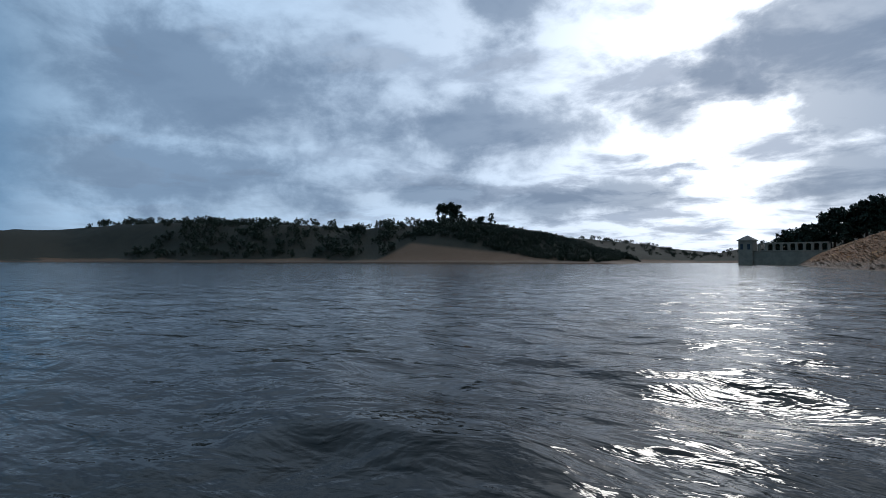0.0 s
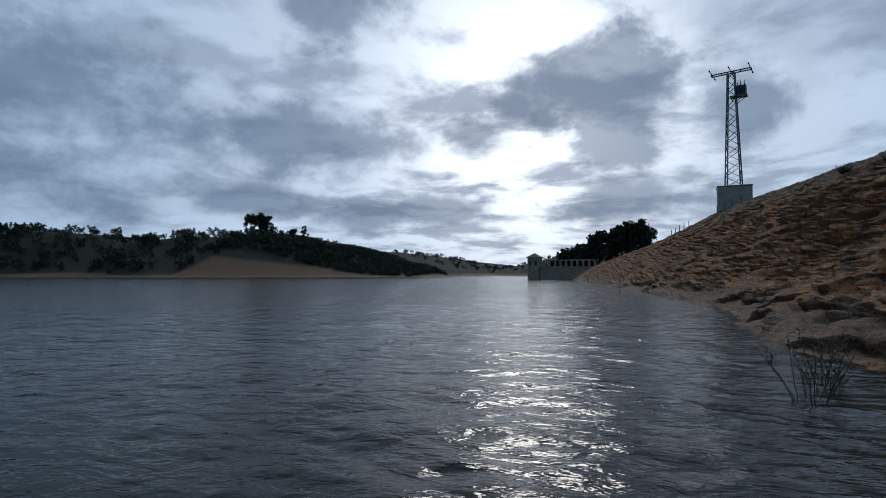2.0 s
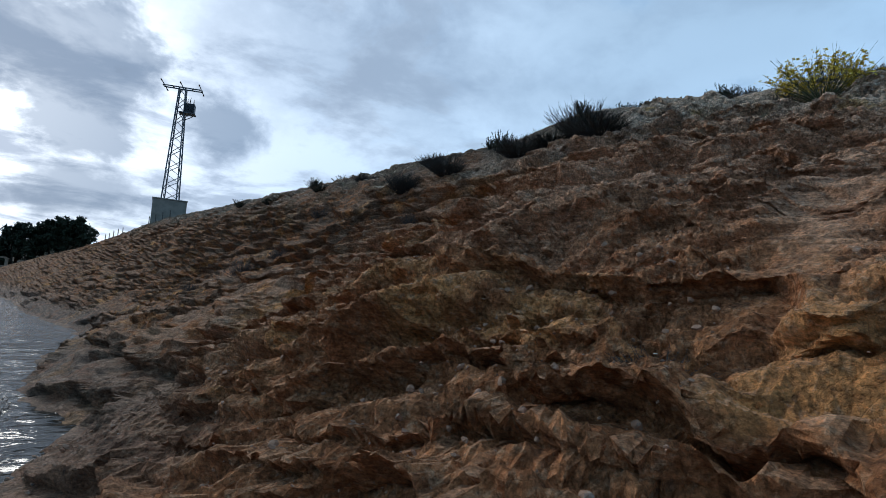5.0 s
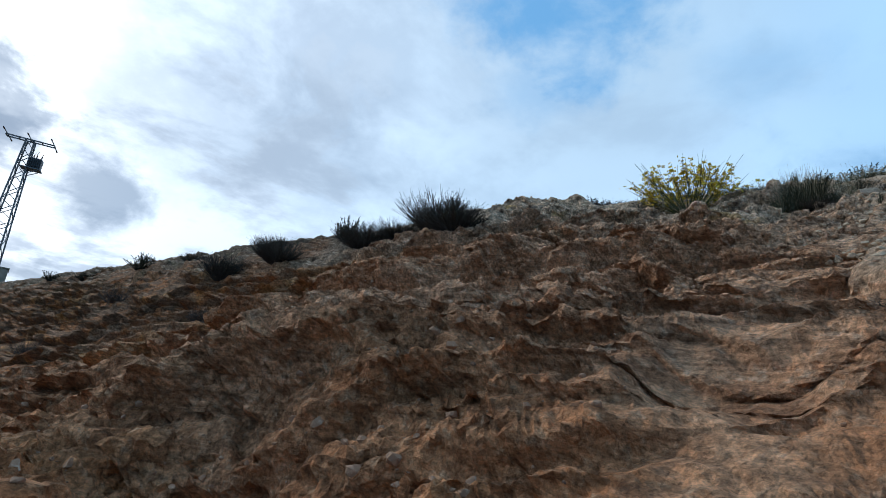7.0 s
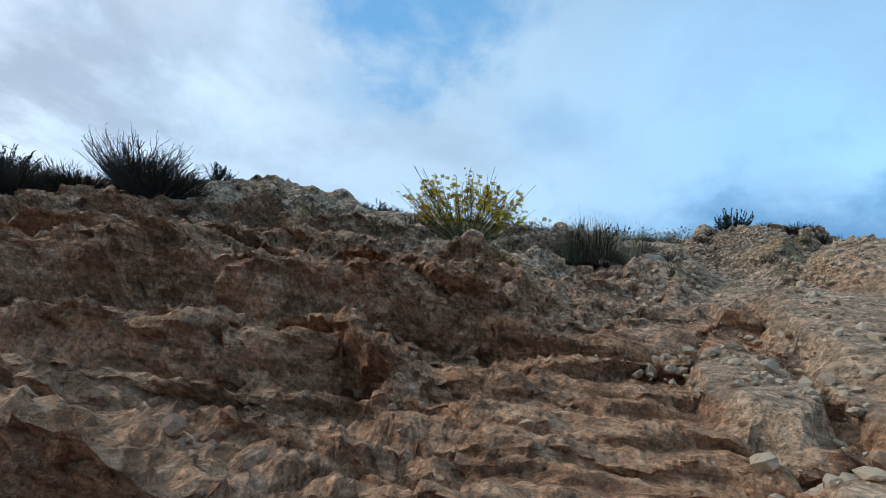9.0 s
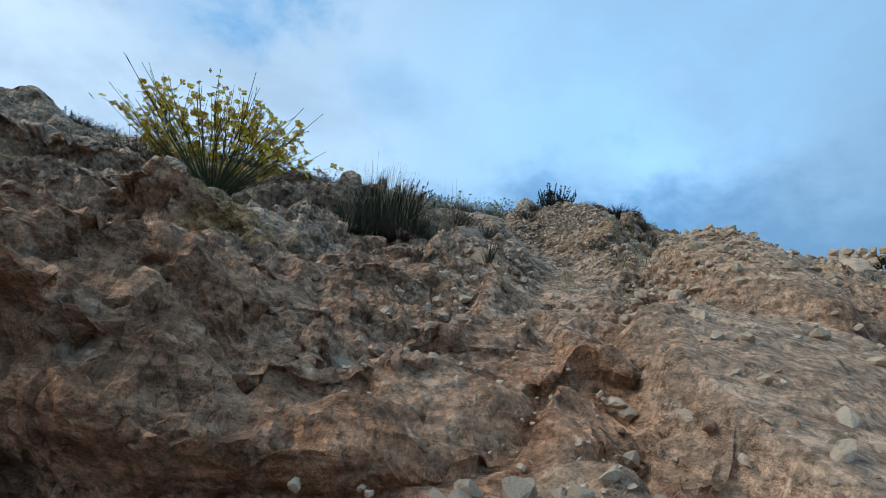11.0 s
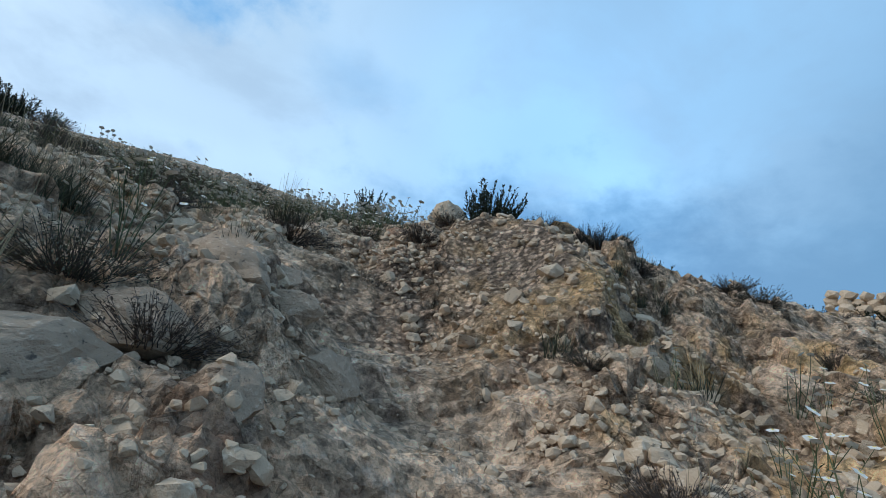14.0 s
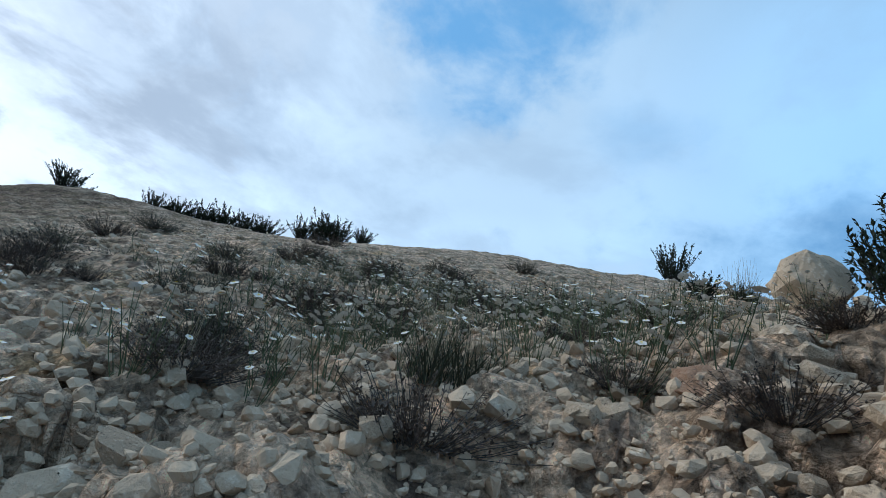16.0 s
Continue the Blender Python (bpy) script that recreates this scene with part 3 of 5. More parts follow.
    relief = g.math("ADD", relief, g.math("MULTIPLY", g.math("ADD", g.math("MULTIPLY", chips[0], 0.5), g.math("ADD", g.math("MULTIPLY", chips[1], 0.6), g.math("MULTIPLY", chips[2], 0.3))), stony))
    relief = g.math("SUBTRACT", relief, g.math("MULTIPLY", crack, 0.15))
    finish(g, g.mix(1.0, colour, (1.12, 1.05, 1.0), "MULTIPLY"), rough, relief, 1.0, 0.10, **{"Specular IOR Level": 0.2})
    return m


def water_material():
    m, g = material("lake_water")
    p = g.node("ShaderNodeNewGeometry").outputs["Position"]
    long = g.vec("MULTIPLY", p, (1.0, 1.7, 1.0))
    a, b, c = g.noise(long, 2.2, 3, 0.5, 0.4), g.noise(long, 6.0, 3, 0.5, 0.5), g.noise(long, 0.55, 2, 0.5)
    relief = g.math("ADD", g.math("ADD", g.math("MULTIPLY", a, 0.55), g.math("MULTIPLY", b, 0.1)), g.math("MULTIPLY", c, 0.8))
    colour = g.mix(g.noise(p, 0.2, 3), (0.010, 0.012, 0.011), (0.018, 0.018, 0.015))
    finish(g, colour, 0.09, relief, 1.0, 0.085, IOR=1.33, **{"Specular IOR Level": 0.20})
    return m


GROUND, WATER = ground_material(), water_material()

# ---- ground and water ----
X, Y = np.meshgrid(GX, GY)
H = ground_height(X, Y)
LIFT, PUSH = rock_relief(X, Y, H)
fade = (1 - smooth(X, 60, 110)) * (1 - smooth(Y, 130, 180)) * smooth(X, -8, 0)
Z = trail_cut(X, Y, H + LIFT * fade)
X = X + PUSH * fade * smooth(np.gradient(H, axis=1) / np.gradient(X, axis=1), 0.1, 0.35)


def break_up(X, Y, Z, inside):
    """Lumps, cracks and grain of the rock, standing out along the surface's own normal."""
    js, ks = np.where((GY > -4.5) & (GY < 15))[0], np.where(inside)[0]
    win = np.ix_(js, ks)
    x, y, z = (a[win].astype(np.float32) for a in (X, Y, Z))
    along, over = np.stack([np.gradient(a, axis=1) for a in (x, y, z)], -1), np.stack([np.gradient(a, axis=0) for a in (x, y, z)], -1)
    n = np.cross(along, over)
    n /= np.maximum(np.linalg.norm(n, axis=-1, keepdims=True), 1e-9)
    n[..., 2] = np.abs(n[..., 2])
    grey = smooth(x + 2.5 * vnoise(x / 3, y / 3, 3), 17.5, 20.5)
    loose = smooth(x, 22.2, 24.0) * smooth(y, 1.0, 2.2)
    calm = 0.3 + 0.7 * smooth(off_track(x, y), 0.25, 0.8)
    for sx, sy, rx, ry, _ in SLABS:
        calm = calm - 0.8 * calm * smooth(1.25 - np.hypot((x - sx) / rx, (y - sy) / ry) + 0.18 * vnoise(x / 0.35, y / 0.35, 89), 0.0, 0.3)
    warp = 0.10 * fbm(x / 0.5, y / 0.5, 3, 201) + 0.06 * fbm(x / 0.3, z / 0.3, 2, 205)
    bed = 1.0 + 0.9 * (1 - grey)
    tame = (1 - 0.45 * smooth(x, 20, 21.5) * smooth(y, 4.5, 6))
    out = 0.0
    for size, amp, crack, seed in ((0.62, 0.11, 0.05, 211), (0.25, 0.062, 0.026, 221), (0.105, 0.026, 0.012, 231)):
        gap, face = lumps((x + warp) / size, (y + 0.7 * warp) / (size * (1 + 0.5 * (1 - grey))), (z + 0.12 * (y - 4) + 0.5 * warp) * bed / size, seed)
        some = 0.45 + 0.55 * smooth(vnoise(x / (4 * size), y / (4 * size) + z / (5 * size), seed + 7), -0.5, 0.4)
        out = out + amp * face * some - crack * (1 - smooth(gap, 0.0, 0.14)) * some
    out = out + 0.03 * fbm(x / 0.22 + z / 0.4, y / 0.22, 3, 241, 0.6) + 0.010 * fbm(x / 0.06, y / 0.06 + z / 0.07, 2, 251)
    edge = smooth(x, 3.2, 5) * (1 - smooth(x, 26.5, 29)) * smooth(y, -4.5, -3) * (1 - smooth(y, 12, 15)) * smooth(z, -0.1, 0.35)
    out = out * edge * calm * tame * (1 - 0.6 * loose)
    for k, a in enumerate((X, Y, Z)):
        a[win] += out * n[..., k]


def spread_columns(X, Z):
    """Slide the columns of each row along the profile, so that steep faces get their share of them."""
    run = np.hypot(np.diff(X, axis=1), np.diff(Z, axis=1)) / np.maximum(np.diff(GX), 1e-6)[None, :]
    run = np.where((GX[:-1] > 9) & (GX[:-1] < 28), np.clip(run, 0.6, 4.0), 1.0)
    total = np.cumsum(run, axis=1)
    soft = np.cumsum(np.vstack([np.repeat(total[:1], 11, 0), total, np.repeat(total[-1:], 10, 0)]), axis=0)
    total = np.hstack([np.zeros((len(X), 1)), (soft[21:] - soft[:-21]) / 21])
    X2, Z2 = X.copy(), Z.copy()
    for j in np.where((GY > -5) & (GY < 16))[0]:
        at = np.linspace(0, total[j, -1], len(GX))
        w = smooth(GY[j], -5, -3.5) * (1 - smooth(GY[j], 13, 16))
        at = w * at + (1 - w) * total[j]
        X2[j], Z2[j] = np.interp(at, total[j], X[j]), np.interp(at, total[j], Z[j])
    return X2, Z2


GROUND_Z, flat_x, flat_y = Z.copy(), *np.meshgrid(GX, GY)
break_up(flat_x, flat_y, GROUND_Z, (GX > 3) & (GX < 29))
X, Z = spread_columns(X, Z)
inside = (X[(GY > -4.5) & (GY < 15)] > 3).any(0) & (X[(GY > -4.5) & (GY < 15)] < 29).any(0)
break_up(X, Y, Z, inside)
ground = new("ground", mesh_from_grid("ground", X, Y, Z))
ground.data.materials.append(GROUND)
flat = np.ones(len(ground.data.polygons), bool).reshape(len(GY) - 1, len(GX) - 1)
flat[((Y > -4) & (Y < 14) & (X > 7) & (X < 28))[:-1, :-1]] = False
ground.data.polygons.foreach_set("use_smooth", flat.ravel())
tagged(ground, "eroded red earth bank rising to grey limestone scrub", "ground", kind="structure")

WX = spaced([(-900, 60), (-300, 20), (-60, 4), (-12, 0.3), (-5, 0.09), (9, 0.09), (12, 1.0), (60, 30), (300, 100)])
WY = spaced([(-300, 60), (-30, 5), (-3, 0.3), (0, 0.09), (14, 0.09), (30, 0.3), (80, 2), (300, 20), (1300, 90)])
X, Y = np.meshgrid(WX, WY)
calm = np.exp(-np.hypot(X - 1, Y - 3) / 25.0)
near_swell = np.exp(-np.hypot(X + 0.5, Y - 3.5) / 4.0)
Z = near_swell * 0.10 * fbm(X / 1.7 + 0.4 * Y, Y / 1.2, 2, 95) + calm * (0.034 * fbm(X / 1.5, Y / 0.8, 3, 91) + 0.011 * fbm(X / 0.45, Y / 0.28, 2, 97))
Z = Z - 0.06
lake = new("water", mesh_from_grid("water", X, Y, Z))
lake.data.materials.append(WATER)
tagged(lake, "rippled grey-green reservoir water under a cloudy sky", "water", kind="structure")


# ---- small builders ----
def part(name, bm_or_mesh, mat, parent=None, label=""):
    """One mesh object under a thing or a part."""
    if isinstance(bm_or_mesh, bmesh.types.BMesh):
        me = bpy.data.meshes.new(name)
        bm_or_mesh.to_mesh(me)
        bm_or_mesh.free()
    else:
        me = bm_or_mesh
    if mat is not None and not me.materials:
        me.materials.append(mat)
    ob = new(name, me)
    ob.parent = parent
    if label:
        ob["label"] = label
    return ob


def thing(name, place, label, category, group="", turn=0.0, size=1.0, kind=""):
    ob = new(name)
    ob.empty_display_size = 0.1
    ob.matrix_basis = Matrix.LocRotScale(place, Euler((0, 0, radians(turn))), (size, size, size))
    return tagged(ob, label, category, group, kind)


def box_bm(bm, size, centre, turn=None, bevel=0.0):
    m = Matrix.Translation(centre) @ (turn or Matrix()) @ Matrix.Diagonal((*size, 1))
    made = bmesh.ops.create_cube(bm, size=1.0, matrix=m)
    if bevel:
        edges = list({e for v in made["verts"] for e in v.link_edges})
        bmesh.ops.bevel(bm, geom=edges, offset=bevel, segments=1, affect="EDGES")


def bar(bm, a, b, w):
    """A square bar from a to b."""
    a, b = Vector(a), Vector(b)
    d = b - a
    m = d.to_track_quat("Z", "Y").to_matrix().to_4x4()
    box_bm(bm, (w, w, d.length), (a + b) / 2, m)


def rod(bm, a, b, r1, r2, sides=8):
    a, b = Vector(a), Vector(b)
    d = b - a
    m = Matrix.Translation((a + b) / 2) @ d.to_track_quat("Z", "Y").to_matrix().to_4x4()
    bmesh.ops.create_cone(bm, cap_ends=True, segments=sides, radius1=r1, radius2=r2, depth=d.length, matrix=m)


def plain(name, dark, light, scale=8.0, rough=0.8, metal=0.0, bump=0.3, spec=0.3):
    m, g = material(name)
    p = g.node("ShaderNodeTexCoord").outputs["Object"]
    pick = g.node("ShaderNodeObjectInfo").outputs["Random"]
    n = g.noise(p, scale, 5, 0.6)
    f = g.math("ADD", g.math("MULTIPLY", g.sstep(n, 0.3, 0.7), 0.7), g.math("MULTIPLY", pick, 0.3))
    finish(g, g.mix(f, dark, light), rough, g.noise(p, scale * 4, 4, 0.6), bump, 0.02, Metallic=metal, **{"Specular IOR Level": spec})
    return m


def leafy(name, dark, light, rough=0.6):
    """Foliage: colour varies from leaf to leaf, with a little light let through."""
    m, g = material(name)
    r = g.node("ShaderNodeNewGeometry").outputs["Random Per Island"]
    o = g.node("ShaderNodeObjectInfo").outputs["Random"]
    f = g.math("ADD", g.math("MULTIPLY", r, 0.75), g.math("MULTIPLY", o, 0.25))
    finish(g, g.mix(f, dark, light), rough, **{"Specular IOR Level": 0.25})
    return m


STEEL = plain("galvanised_steel", (0.10, 0.105, 0.11), (0.19, 0.195, 0.2), 3.0, 0.55, 0.6)
DARK_PAINT = plain("dark_painted_steel", (0.03, 0.033, 0.038), (0.06, 0.064, 0.07), 5.0, 0.5, 0.2)
CERAMIC = plain("brown_glazed_ceramic", (0.06, 0.03, 0.02), (0.10, 0.05, 0.03), 6.0, 0.2)
RENDERED = plain("stained_cement_render", (0.23, 0.20, 0.16), (0.36, 0.31, 0.25), 1.4, 0.92)
MASONRY = plain("weathered_dam_masonry", (0.22, 0.17, 0.12), (0.36, 0.28, 0.20), 0.6, 0.92)
TILE_ROOF = plain("clay_roof", (0.20, 0.15, 0.12), (0.30, 0.22, 0.17), 2.0, 0.85)
BARK = plain("bark", (0.045, 0.035, 0.027), (0.10, 0.08, 0.06), 9.0, 0.95)
PINE = leafy("pine_needles", (0.012, 0.018, 0.009), (0.035, 0.045, 0.022))
OLD_WOOD = plain("weathered_post_wood", (0.10, 0.085, 0.07), (0.2, 0.17, 0.14), 6.0, 0.9)


def ground_z(x, y):
    return float(relief_at([x], [y])[0])


# ---- power line tower on its plinth ----
def plinth():
    base = thing("plinth", (23.9, 82.2, ground_z(23.9, 82.2) - 1.4), "rendered masonry plinth under the lattice tower", "plinth", turn=-12)
    bm = bmesh.new()
    box_bm(bm, (4.2, 3.4, 4.0), (0, 0, 2.0), bevel=0.06)
    part("body", bm, RENDERED, base)
    bm = bmesh.new()
    box_bm(bm, (4.34, 3.54, 0.14), (0, 0, 4.07), bevel=0.02)
    part("coping", bm, RENDERED, base)
    return base.location.z + 4.14


def lattice_tower(z0):
    top, half0, half1 = 16.2, 0.95, 0.42
    tower = thing("lattice_tower", (23.9, 82.2, z0), "galvanised steel lattice power tower carrying a transformer", "tower", turn=-24)

    def corner(sx, sy, z):
        h = half0 + (half1 - half0) * z / top
        return (sx * h, sy * h, z)

    for sx in (-1, 1):
        for sy in (-1, 1):
            bm = bmesh.new()
            bar(bm, corner(sx, sy, 0), corner(sx, sy, top), 0.13)
            part("leg", bm, STEEL, tower)
    levels = np.linspace(0.2, top, 15)
    sides = (((-1, -1), (1, -1)), ((1, -1), (1, 1)), ((1, 1), (-1, 1)), ((-1, 1), (-1, -1)))
    for n, (p, q) in enumerate(sides):
        for k in range(len(levels) - 1):
            a, b = (p, q) if (k + n) % 2 else (q, p)
            bm = bmesh.new()
            bar(bm, corner(*a, levels[k]), corner(*b, levels[k + 1]), 0.075)
            part("brace", bm, STEEL, tower)
    arms = bmesh.new()
    for y in (-0.42, 0.42):
        bar(arms, (-2.5, y, top), (2.5, y, top), 0.14)
    for x in (-2.5, -1.2, 0, 1.2, 2.5):
        bar(arms, (x, -0.42, top), (x, 0.42, top), 0.1)
    crossarm = part("crossarm", arms, STEEL, tower)
    for x in (-2.4, 0.0, 2.4):
        bm = bmesh.new()
        bar(bm, (x, -1.7, top + 0.12), (x, 1.7, top + 0.12), 0.09)
        part("outrigger", bm, STEEL, tower)
        for y in (-1.6, 1.6):
            bm = bmesh.new()
            for s in range(4):
                rod(bm, (x, y + math.copysign(0.15 + 0.16 * s, y), top + 0.1), (x, y + math.copysign(0.24 + 0.16 * s, y), top + 0.1), 0.09, 0.06, 8)
            part("insulator", bm, CERAMIC, crossarm)
    bm = bmesh.new()
    box_bm(bm, (2.1, 1.5, 0.12), (0.9, 0, 12.6))
    bar(bm, (0.4, 0.5, 11.7), (1.8, 0.5, 12.6), 0.08)
    bar(bm, (0.4, -0.5, 11.7), (1.8, -0.5, 12.6), 0.08)
    part("bracket", bm, STEEL, tower)
    bm = bmesh.new()
    box_bm(bm, (1.35, 1.1, 1.35), (1.15, 0, 13.35), bevel=0.05)
    tank = part("transformer", bm, DARK_PAINT, tower, "dark transformer tank with bushings")
    for k in range(6):
        bm = bmesh.new()
        box_bm(bm, (0.05, 1.3, 1.0), (0.65 + 0.2 * k, 0, 13.3))
        part("fin", bm, DARK_PAINT, tank)
    for k, x in enumerate((0.75, 1.15, 1.55)):
        bm = bmesh.new()
        for s in range(4):
            rod(bm, (x, 0.25 * (-1) ** k, 14.0 + 0.16 * s), (x + 0.02, 0.25 * (-1) ** k, 14.12 + 0.16 * s), 0.11 - 0.012 * s, 0.06, 8)
        rod(bm, (x, 0.25 * (-1) ** k, 14.6), (x + 0.1, 0.25 * (-1) ** k, 14.95), 0.03, 0.03, 6)
        part("bushing", bm, CERAMIC, tank)


lattice_tower(plinth())

for k in range(9):
    px = 20.9 + 0.10 * k
    py = 97.0 - 3.2 * k if k > 4 else 112 - 3.4 * k
    post = thing("fence_post", (px, py, ground_z(px, py) - 0.1), "weathered wooden fence post on the bank's crest", "fence post", "fence posts on the crest", turn=17 * k)
    bm = bmesh.new()
    rod(bm, (0, 0, 0), (0.03, 0.02, 1.25), 0.07, 0.055, 8)
    part("stake", bm, OLD_WOOD, post)


# ---- dam end: wall, arched parapet, gate hut ----
def dam():
    # runs from the hut in the water to the bank
    a, b = Vector((-9.5, 172.0, 0)), Vector((13.0, 166.0, 0))
    run = b - a
    angle = math.degrees(math.atan2(run.y, run.x))
    wall = thing("dam_wall", (a.x, a.y, -2.0), "weathered stone dam wall with an arcaded parapet", "dam", turn=angle)
    L = run.length
    bm = bmesh.new()
    box_bm(bm, (L, 3.0, 5.6), (L / 2, 0, 2.8), bevel=0.08)
    part("wall", bm, MASONRY, wall)
    bm = bmesh.new()
    box_bm(bm, (L + 0.2, 3.3, 0.25), (L / 2, 0, 5.7), bevel=0.04)
    part("ledge", bm, MASONRY, wall)
    n = 9
    for k in range(n + 1):
        bm = bmesh.new()
        box_bm(bm, (0.55, 0.6, 1.7), (3.6 + k * 1.75, -1.2, 6.6), bevel=0.03)
        box_bm(bm, (0.75, 0.75, 0.18), (3.6 + k * 1.75, -1.2, 7.5), bevel=0.02)
        part("pillar", bm, MASONRY, wall)
    bm = bmesh.new()
    box_bm(bm, (n * 1.75, 0.4, 0.35), (3.6 + n * 0.875, -1.2, 7.75), bevel=0.03)
    part("rail", bm, MASONRY, wall)
    hut = thing("gate_hut", (-9.3, 171.6, -2.0), "small square gate hut with a hipped roof standing in the lake", "hut", turn=angle)
    bm = bmesh.new()
    box_bm(bm, (3.6, 3.6, 8.6), (0, 0, 4.3), bevel=0.06)
    body = part("wall", bm, MASONRY, hut)
    bm = bmesh.new()
    box_bm(bm, (4.2, 4.2, 0.25), (0, 0, 8.7), bevel=0.03)
    part("cornice", bm, MASONRY, hut)
    bm = bmesh.new()
    bmesh.ops.create_cone(bm, cap_ends=True, segments=4, radius1=2.9, radius2=0.15, depth=1.3, matrix=pose(0, 0, 9.45, 0, 0, 45))
    part("roof", bm, TILE_ROOF, hut)
    for x in (-0.9, 0.9):
        bm = bmesh.new()
        box_bm(bm, (0.7, 0.06, 1.5), (x, -1.81, 6.9))
        part("window", bm, DARK_PAINT, hut)


dam()


# ---- pines ----
def leaf_cloud(rng, clumps, leaves, size):
    """Leaf quads in clumps. clumps: (centre, radius)."""
    verts, faces = [], []
    for c, r in clumps:
        for _ in range(leaves):
            d = Vector((rng.gauss(0, 1), rng.gauss(0, 1), rng.gauss(0, 0.8)))
            p = Vector(c) + d.normalized() * r * rng.uniform(0.35, 1.05)
            u = Vector((rng.gauss(0, 1), rng.gauss(0, 1), rng.gauss(0, 1))).normalized()
            w = u.cross(Vector((rng.gauss(0, 1), rng.gauss(0, 1), rng.gauss(0, 1)))).normalized()
            s = size * rng.uniform(0.6, 1.3)
            k = len(verts)
            verts += [p - u * s, p + w * s * 0.45, p + u * s, p - w * s * 0.45]
            faces.append((k, k + 1, k + 2, k + 3))
    return verts, faces


def raw_mesh(name, verts, faces, mat):
    me = bpy.data.meshes.new(name)
    me.from_pydata([tuple(v) for v in verts], [], faces)
    me.materials.append(mat)
    return me


def pine(seed, height, spread, flat, clumps=26, leaves=46):
    """A pine: tapered trunk, limbs, and a crown of needle clumps. Returns its meshes."""
    rng = random.Random(seed)
    bm = bmesh.new()
    base = Vector((0, 0, -0.5))
    lean = Vector((rng.uniform(-0.1, 0.1), rng.uniform(-0.1, 0.1), 1)) * height
    steps = [base.lerp(lean, t) for t in (0, 0.35, 0.65, 0.92)]
    for k in range(3):
        rod(bm, steps[k], steps[k + 1], height * (0.035 - 0.009 * k), height * (0.026 - 0.009 * k), 7)
    balls = []
    for k in range(clumps):
        z = height * (flat + (1 - flat) * rng.random() ** 0.8)
        wide = spread * math.sqrt(max(0.12, 1 - ((z / height - (flat + 0.25)) / (1.05 - flat)) ** 2))
        a = rng.uniform(0, math.tau)
        r = wide * math.sqrt(rng.random())
        c = Vector((r * math.cos(a), r * math.sin(a), z))
        balls.append((c, spread * rng.uniform(0.2, 0.36)))
        if k % 3 == 0:
            rod(bm, (0, 0, z * 0.75), c, height * 0.010, height * 0.004, 5)
    trunk = bpy.data.meshes.new("trunk")
    bm.to_mesh(trunk)
    bm.free()
    trunk.materials.append(BARK)
    return trunk, raw_mesh("crown", *leaf_cloud(rng, balls, leaves, spread * 0.13), PINE)


PINES = [pine(1, 8, 3.2, 0.12, 44, 60), pine(2, 7, 2.6, 0.15), pine(3, 9, 3.6, 0.22, 40, 60), pine(4, 6, 2.8, 0.08, 40, 60), pine(5, 9, 2.2, 0.30, 34, 50)]


def plant_pine(kind, x, y, size, label, group):
    t = thing("pine_tree", (x, y, float(ground_height(np.array([x]), np.array([y]))[0])), label, "tree", group, turn=(x * 37 + y * 11) % 360, size=size)
    trunk, crown = PINES[kind]
    part("trunk", trunk, None, t)
    part("crown", crown, None, t)


rng = random.Random(8)
# grove above the dam
for k in range(22):
    plant_pine(k % 4, -2.5 + k * 1.35 + rng.uniform(-1.5, 1.5), 178 + rng.uniform(-5, 9), rng.uniform(0.85, 1.2), "dark rounded pine in the grove behind the dam", "pines behind the dam")
# lone trees on the crest of the hill across the water
for kind, x, y, size in ((2, -152, 236, 1.25), (0, -147, 238, 1.2), (3, -134, 242, 0.8), (4, -126.5, 240, 0.85), (3, -141, 243, 0.6), (4, -70, 205, 0.6)):
    plant_pine(kind, x, y, size, "tall dark pine standing on the crest across the water", "pines on the far crest")


def far_wood(name, places, size, label):
    """A wood too far off to count, one crown mesh repeated in one object."""
    crown, trunk = PINES[1][1], PINES[1][0]
    co = np.empty(len(crown.vertices) * 3, np.float32)
    crown.vertices.foreach_get("co", co)
    co = co.reshape(-1, 4, 3)[::7]
    verts = []
    rng = random.Random(5)
    for x, y in places:
        s, a = size * rng.uniform(0.6, 1.25), rng.uniform(0, math.tau)
        z = float(ground_height(np.array([x]), np.array([y]))[0])
        mid = co.mean(1, keepdims=True)
        big = mid + (co - mid) * 1.9
        rot = np.array([[math.cos(a), -math.sin(a), 0], [math.sin(a), math.cos(a), 0], [0, 0, 1]])
        verts.append((big.reshape(-1, 3) @ rot.T) * s * np.array([1, 1, 0.9]) + (x, y, z - 1.0))
    v = np.concatenate(verts)
    me = raw_mesh(name, v.tolist(), np.arange(len(v)).reshape(-1, 4).tolist(), PINE)
    tagged(new(name, me), label, "woodland", kind="stuff")


spots = []
while len(spots) < 620:
    x, y = rng.uniform(-420, -139), rng.uniform(172, 262)
    if y - 168 > 8 + 10 * (vnoise(np.array([x / 25]), np.array([0.5]), 3)[0]) and (y > 176 or x < -220):
        spots.append((x, y + 0.18 * (x + 100) * (1 if x > -300 else 0)))
far_wood("pine_wood", spots, 0.75, "dense dark pine wood covering the hill across the water")
spots = []
while len(spots) < 1700:
    x, y = rng.uniform(-150, -58), rng.uniform(196, 262)
    spots.append((x, y))
far_wood("hill_scrub", spots, 0.42, "low dark scrub dotted over the hill across the water")
spots = [(rng.uniform(-140, 60), rng.uniform(380, 640)) for _ in range(260)]
far_wood("valley_scrub", [(x, y) for x, y in spots if ground_height(np.array([x]), np.array([y]))[0] > 1.5], 0.6, "distant wooded ridges closing the valley")


